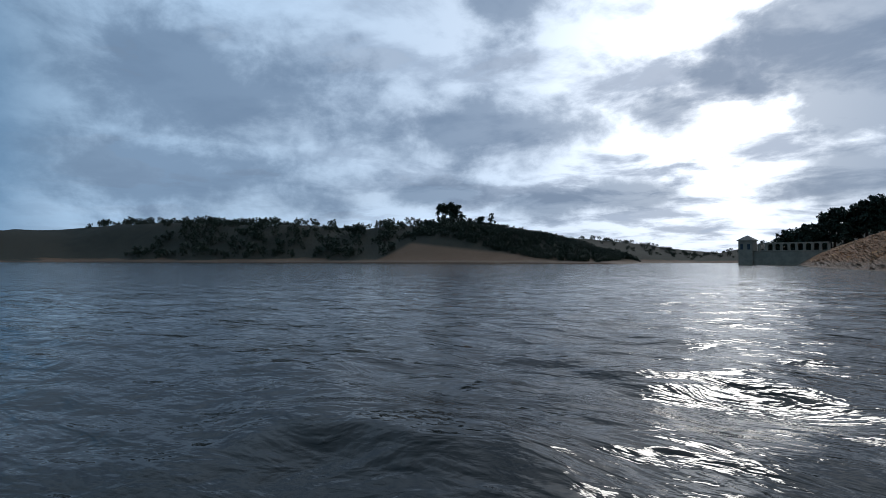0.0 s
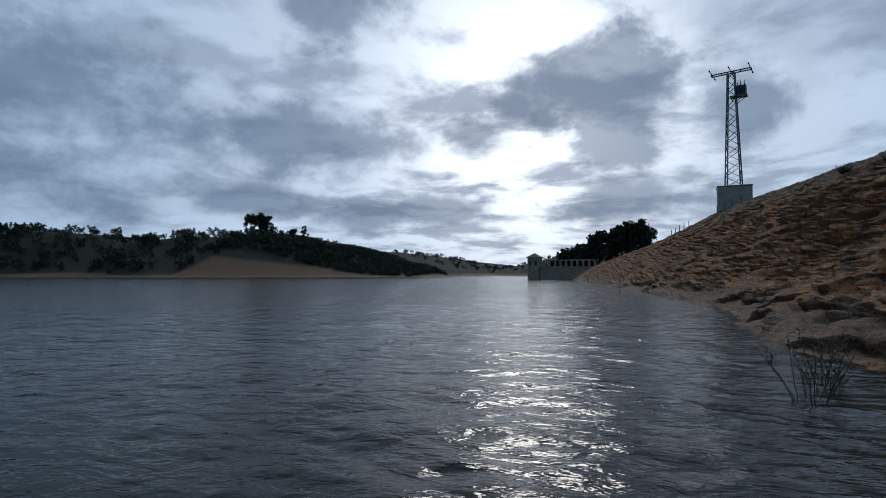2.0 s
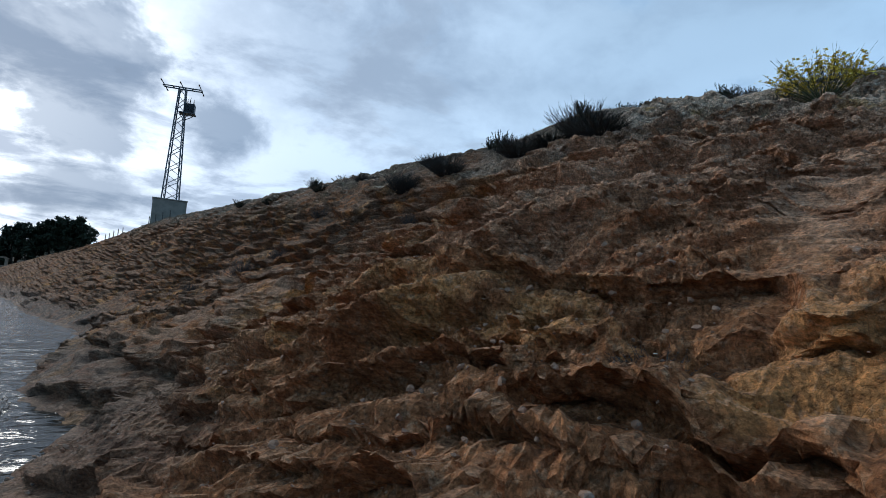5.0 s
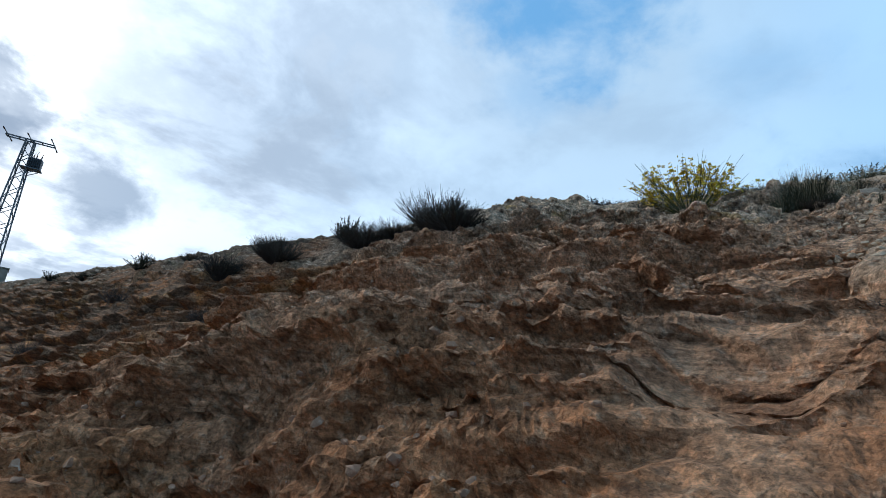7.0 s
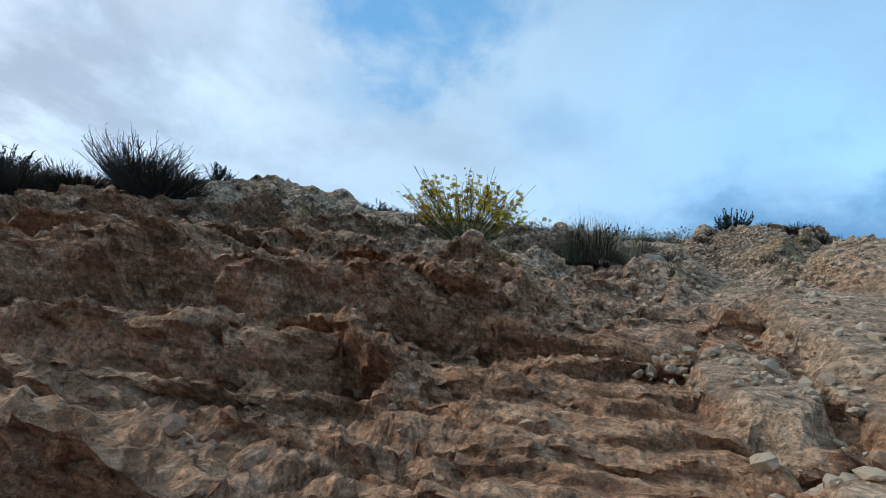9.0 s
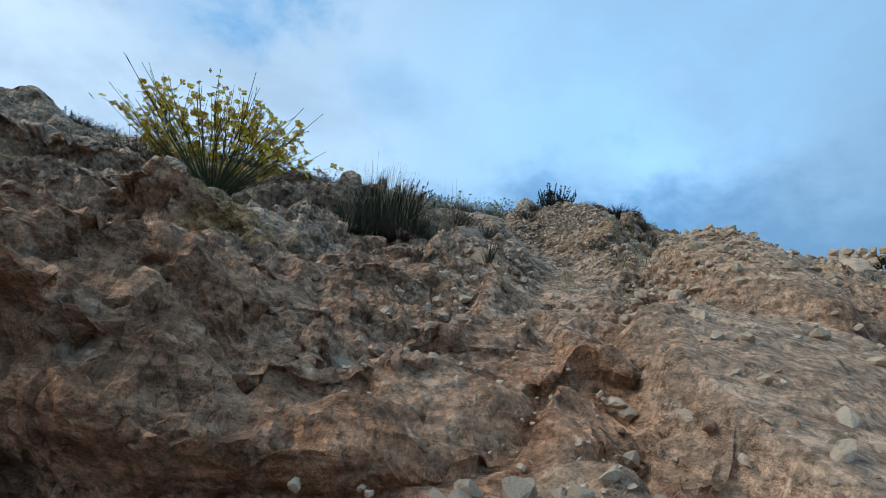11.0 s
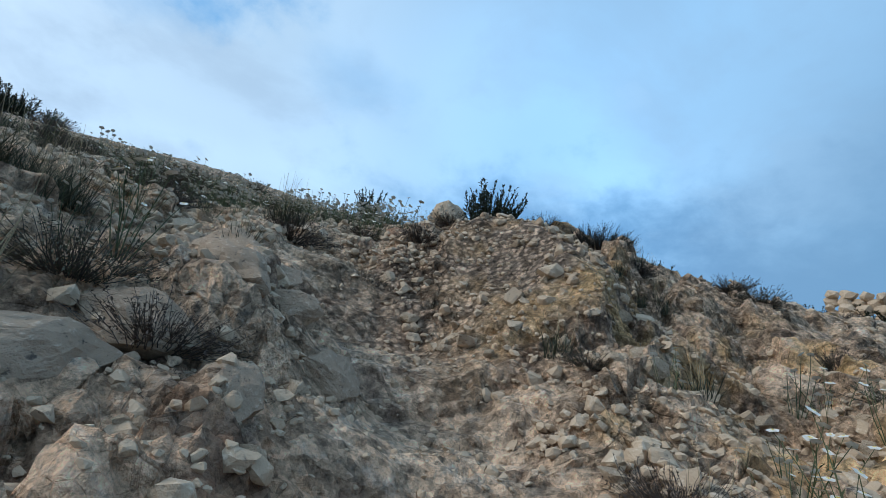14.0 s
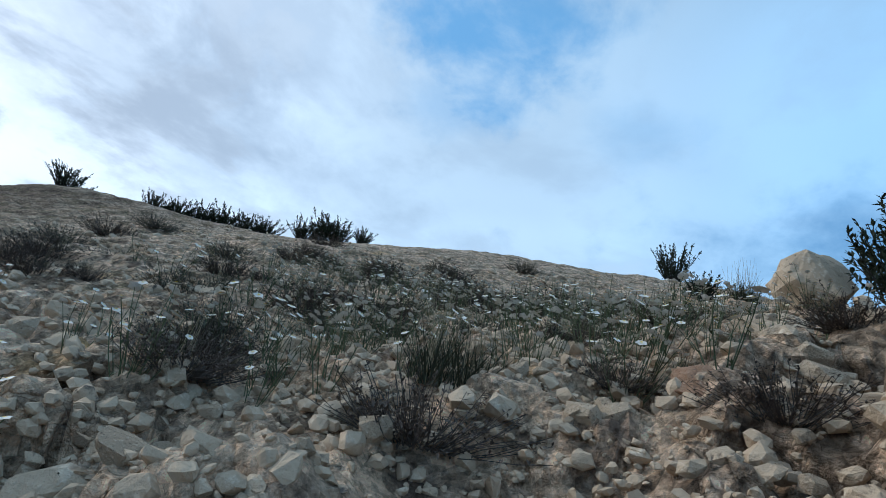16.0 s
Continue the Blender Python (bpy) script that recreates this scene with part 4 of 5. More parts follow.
# ---- stones ----
def stone_material(name, low, high, spot):
    m, g = material(name)
    p = g.node("ShaderNodeTexCoord").outputs["Object"]
    o = g.node("ShaderNodeObjectInfo").outputs["Random"]
    isl = g.node("ShaderNodeNewGeometry").outputs["Random Per Island"]
    n, f = g.noise(p, 3.0, 5, 0.6), g.noise(p, 16.0, 5, 0.65)
    c = g.mix(g.math("ADD", g.math("MULTIPLY", n, 0.5), g.math("MULTIPLY", g.math("ADD", o, isl), 0.25)), low, high)
    c = g.mix(g.sstep(f, 0.55, 0.72), c, spot)
    c = g.mix(g.sstep(f, 0.42, 0.28), c, (0.12, 0.10, 0.085))
    finish(g, c, 0.92, g.math("ADD", f, g.math("MULTIPLY", n, 0.6)), 0.8, 0.03, **{"Specular IOR Level": 0.2})
    return m


LIMESTONE = stone_material("loose_limestone", (0.42, 0.315, 0.22), (0.70, 0.56, 0.41), (0.74, 0.63, 0.49))
BEDROCK = stone_material("weathered_bedrock", (0.30, 0.225, 0.16), (0.52, 0.40, 0.295), (0.60, 0.49, 0.38))
RED_STONE = stone_material("reddish_stone", (0.26, 0.15, 0.09), (0.44, 0.28, 0.19), (0.50, 0.40, 0.31))


def stone_mesh(seed, flat=0.65, points=20, rugged=0.0):
    """An angular broken stone about one metre across, standing on z = 0."""
    rng = random.Random(seed)
    bm = bmesh.new()
    sx, sy = rng.uniform(0.75, 1.15), rng.uniform(0.6, 1.0)
    for _ in range(points):
        d = Vector((rng.gauss(0, 1), rng.gauss(0, 1), rng.gauss(0, 1))).normalized()
        d *= rng.uniform(0.42, 0.52)
        bm.verts.new((d.x * sx, d.y * sy, d.z * flat))
    made = bmesh.ops.convex_hull(bm, input=bm.verts)
    bmesh.ops.delete(bm, geom=[v for v in made["geom_interior"] if isinstance(v, bmesh.types.BMVert)], context="VERTS")
    if rugged:
        bmesh.ops.triangulate(bm, faces=list(bm.faces))
        bmesh.ops.subdivide_edges(bm, edges=list(bm.edges), cuts=3, use_grid_fill=True)
        for v in bm.verts:
            q = v.co
            w = q + Vector((seed, 0, 0))
            k = noise.fractal(w * 3.0, 0.8, 2.1, 4) + 0.9 * (noise.voronoi(w * 4.0)[0][0] - 0.3)
            v.co = q * (1 + rugged * k)
    me = bpy.data.meshes.new("stone")
    bm.to_mesh(me)
    bm.free()
    return me


STONES = [stone_mesh(100 + k, random.Random(k).uniform(0.4, 0.8)) for k in range(14)]
for me in STONES:
    me.materials.append(LIMESTONE)
BOULDERS = [stone_mesh(200 + k, 0.75, 22, 0.17) for k in range(6)]


def boulder(x, y, size, label, mat, kind, turn, stretch=(1, 1, 1), sink=0.12, tip=0):
    """Bedded into the slope and lying with it."""
    me = BOULDERS[kind].copy()
    me.materials.append(mat)
    ob = new("boulder", me)
    z = 0.5 * (ground_z(x, y) + min(ground_z(x - 0.3 * size, y), ground_z(x + 0.3 * size, y)))
    lie = Euler((0, -0.36, 0)).to_matrix().to_4x4() @ Euler((radians(tip), 0, radians(turn))).to_matrix().to_4x4()
    ob.matrix_basis = Matrix.Translation((x, y, z + size * stretch[2] * (0.16 - sink))) @ lie @ Matrix.Diagonal((*[size * s for s in stretch], 1))
    return tagged(ob, label, "boulder")


boulder(27.0, 0.55, 0.95, "rounded pale limestone boulder beside a dark shrub on the crest", LIMESTONE, 0, 20, (1.0, 1.0, 1.0), -0.15)
boulder(26.1, 0.95, 0.7, "flat limestone block below the rounded boulder", LIMESTONE, 1, 70, (1.1, 0.8, 0.7))
boulder(20.5, 2.45, 0.6, "weathered limestone slab lying in a crack", BEDROCK, 2, 30, (1.5, 0.5, 0.6))
boulder(22.8, 2.4, 0.55, "flat grey boulder among loose stones", BEDROCK, 0, 100, (1.3, 0.9, 0.6))
boulder(22.4, 2.55, 0.42, "grey boulder among loose stones", BEDROCK, 3, 10, (1.2, 1.0, 0.7))
boulder(21.95, 2.2, 0.45, "angular grey boulder at the top of the outcrop", BEDROCK, 4, 40, (1.3, 1.0, 0.8))
boulder(22.5, 2.1, 0.36, "angular pale boulder at the top of the outcrop", BEDROCK, 5, 140, (1.3, 0.9, 0.7))
boulder(22.15, 1.95, 0.4, "pale weathered boulder at the top of the outcrop", BEDROCK, 1, 80, (1.2, 0.9, 0.7))
for x, y, s, k, t in ((21.3, 1.95, 0.36, 0, 15), (21.62, 2.35, 0.42, 2, 70), (21.25, 2.55, 0.5, 4, 120), (22.0, 1.7, 0.34, 3, 200), (22.3, 2.3, 0.38, 5, 40), (21.4, 3.0, 0.5, 0, 150)):
    boulder(x, y, s, "angular weathered limestone boulder bedded in the slope", BEDROCK, k, t, (1.3, 1.0, 0.8))
boulder(24.2, 1.4, 0.28, "reddish stone lying among flowers", RED_STONE, 2, 25, (1.2, 0.9, 0.7))
boulder(13.95, 2.5, 0.7, "rounded tan boulder beside the track", RED_STONE, 3, 60, (1.1, 0.9, 0.75))
boulder(26.0, -7.0, 1.1, "pale pointed limestone outcrop on the hillside", LIMESTONE, 2, 30, (1.2, 0.9, 0.8), 0.05)

# loose stones: density over the plan
def scree(x, y):
    d = 0.9 * math.exp(-(((x - 20.3) / 1.5) ** 2 + ((y - 1.2) / 1.1) ** 2)) + 0.8 * math.exp(-(((x - 21.3) / 1.6) ** 2 + ((y + 0.3) / 1.0) ** 2))
    d += 0.9 * math.exp(-(((x - 23.6) / 1.9) ** 2 + ((y - 2.2) / 1.6) ** 2)) + 0.30 * math.exp(-(((x - 26) / 2.5) ** 2 + ((y - 3.0) / 2.6) ** 2))
    d += 0.55 * math.exp(-(((x - 17.9) / 1.6) ** 2 + ((y - 2.7) / 0.45) ** 2)) + 0.25 * math.exp(-(((x - 15.6) / 1.8) ** 2 + ((y - 2.4) / 0.6) ** 2))
    return d


def off_trail(x, y):
    """Distance of one place from the line one climbs."""
    best = 99.0
    for (ax, ay, _), (bx, by, _) in zip(TRAIL, TRAIL[1:]):
        dx, dy = bx - ax, by - ay
        t = min(max(((x - ax) * dx + (y - ay) * dy) / (dx * dx + dy * dy), 0), 1)
        best = min(best, math.hypot(x - ax - t * dx, y - ay - t * dy))
    return best


def put_stones(rng, count, sizes, box):
    out = []
    while len(out) < count:
        x, y = rng.uniform(box[0], box[1]), rng.uniform(box[2], box[3])
        if rng.random() < scree(x, y) and (sizes[1] < 0.1 or off_trail(x, y) > 0.4):
            s = sizes[0] * (sizes[1] / sizes[0]) ** (rng.random() ** 1.7)
            out.append((x, y, s))
    xs, ys = np.array([o[0] for o in out]), np.array([o[1] for o in out])
    return out, relief_at(xs, ys)


rng = random.Random(31)
spots, zs = put_stones(rng, 300, (0.08, 0.19), (15, 26.5, -1.8, 4.5))
for (x, y, s), z in zip(spots, zs):
    ob = new("stone", STONES[rng.randrange(14)])
    ob.matrix_basis = Matrix.LocRotScale((x, y, z + 0.13 * s), Euler((rng.gauss(0, 0.3), rng.gauss(0, 0.3), rng.uniform(0, 6.3))), (s, s, s))
    tagged(ob, "loose angular pale limestone on the scree", "stone", "loose stones on the scree")


# a small heap of picked stones beside the track
heap = [(16.9 + rng.gauss(0, 0.14), 2.85 + rng.gauss(0, 0.14), rng.uniform(0.07, 0.14)) for _ in range(26)]
for n, (x, y, s) in enumerate(heap):
    near_middle = max(0.0, 1 - math.hypot(x - 16.9, y - 2.85) / 0.28)
    ob = new("stone", STONES[n % 14])
    ob.matrix_basis = Matrix.LocRotScale((x, y, relief_at(x, y)[0] + 0.25 * s + 0.08 * near_middle), Euler((rng.gauss(0, 0.3), rng.gauss(0, 0.3), rng.uniform(0, 6.3))), (s, s, s))
    tagged(ob, "small pale broken stone in a heap beside the track", "stone", "heap of small stones")


def strewn(name, count, sizes, box, mat, label, seed):
    """Countless small stones in one mesh."""
    rng = random.Random(seed)
    spots, zs = put_stones(rng, count, sizes, box)
    shapes = []
    for me in STONES:
        co = np.empty(len(me.vertices) * 3, np.float32)
        me.vertices.foreach_get("co", co)
        shapes.append((co.reshape(-1, 3), [tuple(p.vertices) for p in me.polygons]))
    verts, faces, base = [], [], 0
    for (x, y, s), z in zip(spots, zs):
        co, polys = shapes[rng.randrange(14)]
        m = np.array(Euler((rng.gauss(0, 0.4), rng.gauss(0, 0.4), rng.uniform(0, 6.3))).to_matrix())
        verts.append(co @ m.T * s + (x, y, z + 0.12 * s))
        faces += [tuple(i + base for i in f) for f in polys]
        base += len(co)
    tagged(new(name, raw_mesh(name, np.concatenate(verts).tolist(), faces, mat)), label, "stones", kind="stuff")


strewn("gravel", 4200, (0.02, 0.07), (16, 28.5, -2.5, 6.5), LIMESTONE, "fine pale limestone gravel between the stones", 42)
strewn("rubble", 7500, (0.025, 0.13), (14, 28.5, -2.5, 6.5), LIMESTONE, "pale limestone rubble strewn over the slope", 41)


def strewn_even(name, count, box, sizes, mat, label, seed):
    rng = random.Random(seed)
    global scree
    keep = scree
    scree = lambda x, y: 0.5 if vnoise(np.array([x / 1.3]), np.array([y / 1.3]), 5)[0] > 0.05 else 0.12
    strewn(name, count, sizes, box, mat, label, seed)
    scree = keep


strewn_even("earth_clods", 2600, (5.5, 18, 1.5, 12), (0.02, 0.12), RED_STONE, "crumbled reddish clods on the eroded bank", 43)
strewn_even("hill_stones", 2600, (21.5, 34, -8, 14), (0.04, 0.2), LIMESTONE, "scattered grey stones on the hilltop", 44)


# ---- dry stone wall on the hillside ----
def stone_wall():
    a, b = Vector((33.6, -13.2, 0)), Vector((28.0, -17.2, 0))
    wall = thing("dry_stone_wall", (a.x, a.y, 0), "low dry stone wall of grey limestone on the hillside", "wall", turn=math.degrees(math.atan2(b.y - a.y, b.x - a.x)))
    L, rng = (b - a).length, random.Random(3)
    for row in range(5):
        x = 0.0
        while x < L:
            w = rng.uniform(0.28, 0.55)
            g0 = ground_height(np.array([a.x + (b.x - a.x) * x / L]), np.array([a.y + (b.y - a.y) * x / L]))[0]
            ob = part("stone", STONES[rng.randrange(14)], None, wall)
            ob.matrix_basis = Matrix.LocRotScale((x + w / 2, rng.uniform(-0.06, 0.06), g0 + 0.1 + row * 0.23), Euler((rng.gauss(0, 0.1), rng.gauss(0, 0.1), rng.choice((0, 3.14)) + rng.gauss(0, 0.15))), (w * 1.2, 0.5, 0.66))
            x += w


stone_wall()

# ---- plants ----
def tube(verts, faces, pts, r0, r1):
    """A three-sided tapering stem along points."""
    n = len(pts)
    for k, p in enumerate(pts):
        d = (pts[min(k + 1, n - 1)] - pts[max(k - 1, 0)])
        d = d.normalized() if d.length > 1e-6 else Vector((0, 0, 1))
        u = d.orthogonal().normalized()
        w = d.cross(u)
        r = r0 + (r1 - r0) * k / max(n - 1, 1)
        b = len(verts)
        for j in range(3):
            a = j * math.tau / 3
            verts.append(p + (u * math.cos(a) + w * math.sin(a)) * r)
        if k:
            for j in range(3):
                i = (j + 1) % 3
                faces.append((b - 3 + j, b - 3 + i, b + i, b + j))


def leaf(verts, faces, p, d, length, width, droop=0.15):
    """A pointed, creased leaf."""
    d = d.normalized()
    side = d.cross(Vector((0, 0, 1)))
    side = side.normalized() if side.length > 1e-3 else Vector((1, 0, 0))
    b = len(verts)
    tip = p + d * length - Vector((0, 0, droop * length))
    verts += [p, p + d * length * 0.45 + side * width / 2, tip, p + d * length * 0.45 - side * width / 2]
    faces.append((b, b + 1, b + 2, b + 3))


def aim(rng, spread):
    """A way up, leaning out by up to spread radians."""
    a, e = rng.uniform(0, math.tau), spread * math.sqrt(rng.random())
    return Vector((math.sin(e) * math.cos(a), math.sin(e) * math.sin(a), math.cos(e)))


def curve(rng, start, way, length, steps, bend):
    pts, d = [start], way.normalized()
    for _ in range(steps):
        d = (d + Vector((rng.gauss(0, bend), rng.gauss(0, bend), rng.gauss(0, bend) + bend * 0.4))).normalized()
        pts.append(pts[-1] + d * length / steps)
    return pts


def leafy_shrub(seed, branches=64, leaves=34, wide=0.75, llen=0.085, lwid=0.034):
    """An upright evergreen shrub one metre high: stems and leaves."""
    rng = random.Random(seed)
    sv, sf, lv, lf = [], [], [], []
    for _ in range(branches):
        out = aim(rng, wide)
        start = Vector((out.x * 0.18, out.y * 0.18, -0.05))
        pts = curve(rng, start, out, rng.uniform(0.45, 1.0), 5, 0.10)
        tube(sv, sf, pts, 0.013, 0.004)
        for k in range(leaves):
            t = 0.15 + 0.85 * rng.random() ** 0.7
            i = min(int(t * 5), 4)
            p = pts[i].lerp(pts[i + 1], t * 5 - i)
            d = (pts[i + 1] - pts[i]).normalized() * 0.7 + Vector((rng.gauss(0, 0.6), rng.gauss(0, 0.6), rng.gauss(0.2, 0.5)))
            leaf(lv, lf, p, d, llen * rng.uniform(0.6, 1.3), lwid * rng.uniform(0.7, 1.3))
    return sv, sf, lv, lf


def twiggy_shrub(seed, stems=300, wide=0.95, forks=5):
    """A bare, feathery shrub of fine upright twigs."""
    rng = random.Random(seed)
    sv, sf, lv, lf = [], [], [], []
    for _ in range(stems):
        out = aim(rng, wide)
        pts = curve(rng, Vector((out.x * 0.25, out.y * 0.25, -0.05)), out, rng.uniform(0.5, 1.05), 5, 0.07)
        tube(sv, sf, pts, 0.007, 0.0025)
        for _ in range(forks):
            i = rng.randrange(2, 5)
            tw = curve(rng, pts[i], (pts[i] - pts[i - 1]) + Vector((rng.gauss(0, 0.06), rng.gauss(0, 0.06), 0.04)), rng.uniform(0.15, 0.35), 3, 0.08)
            tube(sv, sf, tw, 0.004, 0.0015)
            for k in range(3):
                leaf(lv, lf, tw[k + 1], Vector((rng.gauss(0, 1), rng.gauss(0, 1), 1)), 0.04, 0.010)
    return sv, sf, lv, lf


def cushion(seed, twigs=210, wide=1.25):
    """A low, dense, twiggy cushion half as high as wide."""
    rng = random.Random(seed)
    sv, sf, lv, lf = [], [], [], []
    for _ in range(twigs):
        out = aim(rng, wide)
        pts = curve(rng, Vector((out.x * 0.4 * rng.random(), out.y * 0.4 * rng.random(), -0.05)), out, rng.uniform(0.3, 0.62), 3, 0.15)
        tube(sv, sf, pts, 0.0045, 0.002)
        for k in range(15):
            t = rng.random()
            i = min(int(t * 3), 2)
            leaf(lv, lf, pts[i].lerp(pts[i + 1], t * 3 - i), Vector((rng.gauss(0, 1), rng.gauss(0, 1), rng.gauss(0.5, 0.6))), rng.uniform(0.025, 0.06), 0.016)
    return sv, sf, lv, lf


def grass_clump(seed, blades=420, wide=0.65, tall=1.0, base=0.35):
    """A tussock of long thin blades with a few dry stalks."""
    rng = random.Random(seed)
    sv, sf, lv, lf = [], [], [], []
    for k in range(blades):
        out = aim(rng, wide)
        a, r = rng.uniform(0, math.tau), base * math.sqrt(rng.random())
        p = Vector((r * math.cos(a), r * math.sin(a), -0.04))
        length = tall * rng.uniform(0.45, 1.0)
        d, w = out, rng.uniform(0.004, 0.009)
        side = Vector((-out.y, out.x, 0))
        side = side.normalized() if side.length > 1e-3 else Vector((1, 0, 0))
        b = len(lv)
        for s in range(4):
            t = s / 3
            c = p + d * length * t + Vector((out.x, out.y, -0.5)) * length * 0.28 * t * t
            lv += [c - side * w * (1 - t), c + side * w * (1 - t) + Vector((0, 0, 0.0005))]
            if s:
                lf.append((b + 2 * s - 2, b + 2 * s - 1, b + 2 * s + 1, b + 2 * s))
        if k % 16 == 0:
            tube(sv, sf, curve(rng, p, out * 0.5 + Vector((0, 0, 1)), tall * rng.uniform(1.0, 1.35), 4, 0.05), 0.004, 0.0015)
    return sv, sf, lv, lf


def flower_head(verts, faces, p, up, size, petals=5):
    """Petals round a centre; the last face is the eye."""
    u = up.orthogonal().normalized()
    w = up.cross(u)
    for k in range(petals):
        a = k * math.tau / petals
        d = u * math.cos(a) + w * math.sin(a)
        s = u * -math.sin(a) + w * math.cos(a)
        b = len(verts)
        verts += [p, p + d * size * 0.4 + s * size * 0.3 + up * size * 0.12, p + d * size * 0.62 + up * size * 0.1, p + d * size * 0.4 - s * size * 0.3 + up * size * 0.12]
        faces.append((b, b + 1, b + 2, b + 3))


LEAF_DARK = leafy("dark_evergreen_leaves", (0.018, 0.026, 0.016), (0.055, 0.07, 0.042))
LEAF_GREY = leafy("grey_green_leaves", (0.06, 0.066, 0.045), (0.15, 0.155, 0.11))
LEAF_DRY = leafy("dry_purplish_leaves", (0.055, 0.042, 0.036), (0.13, 0.10, 0.08))
GRASS = leafy("grass_blades", (0.028, 0.034, 0.02), (0.085, 0.088, 0.055))
STRAW = leafy("dry_straw", (0.20, 0.16, 0.09), (0.36, 0.30, 0.19))
TWIG = plain("grey_twigs", (0.06, 0.05, 0.045), (0.13, 0.11, 0.095), 12.0, 0.9)
DARK_TWIG = plain("dark_twigs", (0.03, 0.027, 0.024), (0.07, 0.062, 0.055), 12.0, 0.9)
WHITE_PETAL = leafy("white_petals", (0.62, 0.60, 0.55), (0.82, 0.81, 0.77), 0.5)
YELLOW_PETAL = leafy("yellow_petals", (0.62, 0.42, 0.02), (0.85, 0.68, 0.08), 0.5)
GREEN_STEM = leafy("green_stems", (0.05, 0.065, 0.03), (0.12, 0.14, 0.07))


def plant_meshes(made, stem_mat, leaf_mat, stem_name="branchwork", leaf_name="foliage"):
    sv, sf, lv, lf = made
    out = [(stem_name, raw_mesh(stem_name, sv, sf, stem_mat))]
    if lv:
        out.append((leaf_name, raw_mesh(leaf_name, lv, lf, leaf_mat)))
    return out


SHRUB = [plant_meshes(leafy_shrub(300 + k), DARK_TWIG, LEAF_DARK) for k in range(4)]
ROUND = [plant_meshes(leafy_shrub(320 + k, 90, 34, 1.15), DARK_TWIG, LEAF_DARK) for k in range(2)]
DENSE = plant_meshes(leafy_shrub(335, 110, 48, 0.7, 0.075, 0.032), DARK_TWIG, LEAF_DARK)
FEATHER = [plant_meshes(twiggy_shrub(340 + k), DARK_TWIG, LEAF_DARK) for k in range(2)]
CUSHION = [plant_meshes(cushion(360 + k), TWIG, LEAF_DRY) for k in range(3)]
GREY_CUSHION = [plant_meshes(cushion(370 + k), TWIG, LEAF_GREY) for k in range(3)]
TUSSOCK = [plant_meshes(grass_clump(380 + k), STRAW, GRASS, "stalk", "tuft") for k in range(3)]
TUFT = [plant_meshes(grass_clump(390 + k, 90, 0.5, 0.5, 0.12), STRAW, GRASS, "stalk", "tuft") for k in range(3)]
STALKS = [plant_meshes(grass_clump(395 + k, 60, 0.35, 0.9, 0.15), STRAW, STRAW, "stalk", "tuft") for k in range(2)]


def plant(name, meshes, x, y, size, label, category, group="", stretch=(1, 1, 1), sink=0.03):
    t = thing(name, (x, y, ground_z(x, y) - sink), label, category, group)
    t.matrix_basis = Matrix.LocRotScale(t.location, Euler((0, 0, (x * 91 + y * 57) % 6.28)), [size * s for s in stretch])
    for nm, me in meshes:
        part(nm, me, None, t)
    return t


# evergreen shrubs along the skyline
for k, (x, y, s, wide) in enumerate((
        (21.3, 16.6, 1.15, 0.7), (21.6, 17.6, 0.6, 1.1), (35, 54, 1.7, 1.2), (20.3, 43.8, 0.8, 1.2), (20.4, 38.3, 0.6, 1.6), (21.7, 34.2, 0.7, 1.4), (20.1, 30.2, 0.7, 1.5),
        (44.0, 1.8, 1.9, 0.75), (31.5, -5.6, 1.1, 0.9), (32.6, -7.2, 0.7, 1.1), (33.4, 1.1, 0.6, 1.2))):
    plant("evergreen_shrub", SHRUB[k % 4], x, y, s, "small dark evergreen shrub on the skyline", "shrub", "dark shrubs on the skyline", (wide, wide, 1))
plant("evergreen_shrub", DENSE, 26.4, 0.0, 0.95, "stiff dark upright shrub beside a rounded boulder", "shrub", stretch=(0.75, 0.75, 1))
for k, (x, y, s) in enumerate(((32.3, -14.9, 1.7), (34.4, -13.6, 1.0), (35.5, -13.2, 0.9), (29.0, -15.0, 1.2))):
    plant("evergreen_shrub", ROUND[k % 2], x, y, s, "rounded dark shrub beside the dry stone wall", "shrub", "shrubs by the stone wall", (1.1, 1.1, 0.85))
for k, (x, y, s) in enumerate(((31.8, 20.3, 1.1), (34.1, 18.9, 0.9), (34.8, 18.5, 1.0), (35.4, 18.0, 1.1), (36.0, 17.5, 1.2), (36.6, 17.0, 1.0), (37.1, 16.6, 1.1), (38.1, 15.5, 1.0), (38.6, 15.0, 1.3), (39.1, 14.5, 1.2), (39.8, 13.8, 0.8))):
    plant("evergreen_shrub", SHRUB[k % 4], x, y, s, "dark dense shrub in a row along the hill's brow", "shrub", "row of shrubs on the brow", (1.1, 1.1, 1))
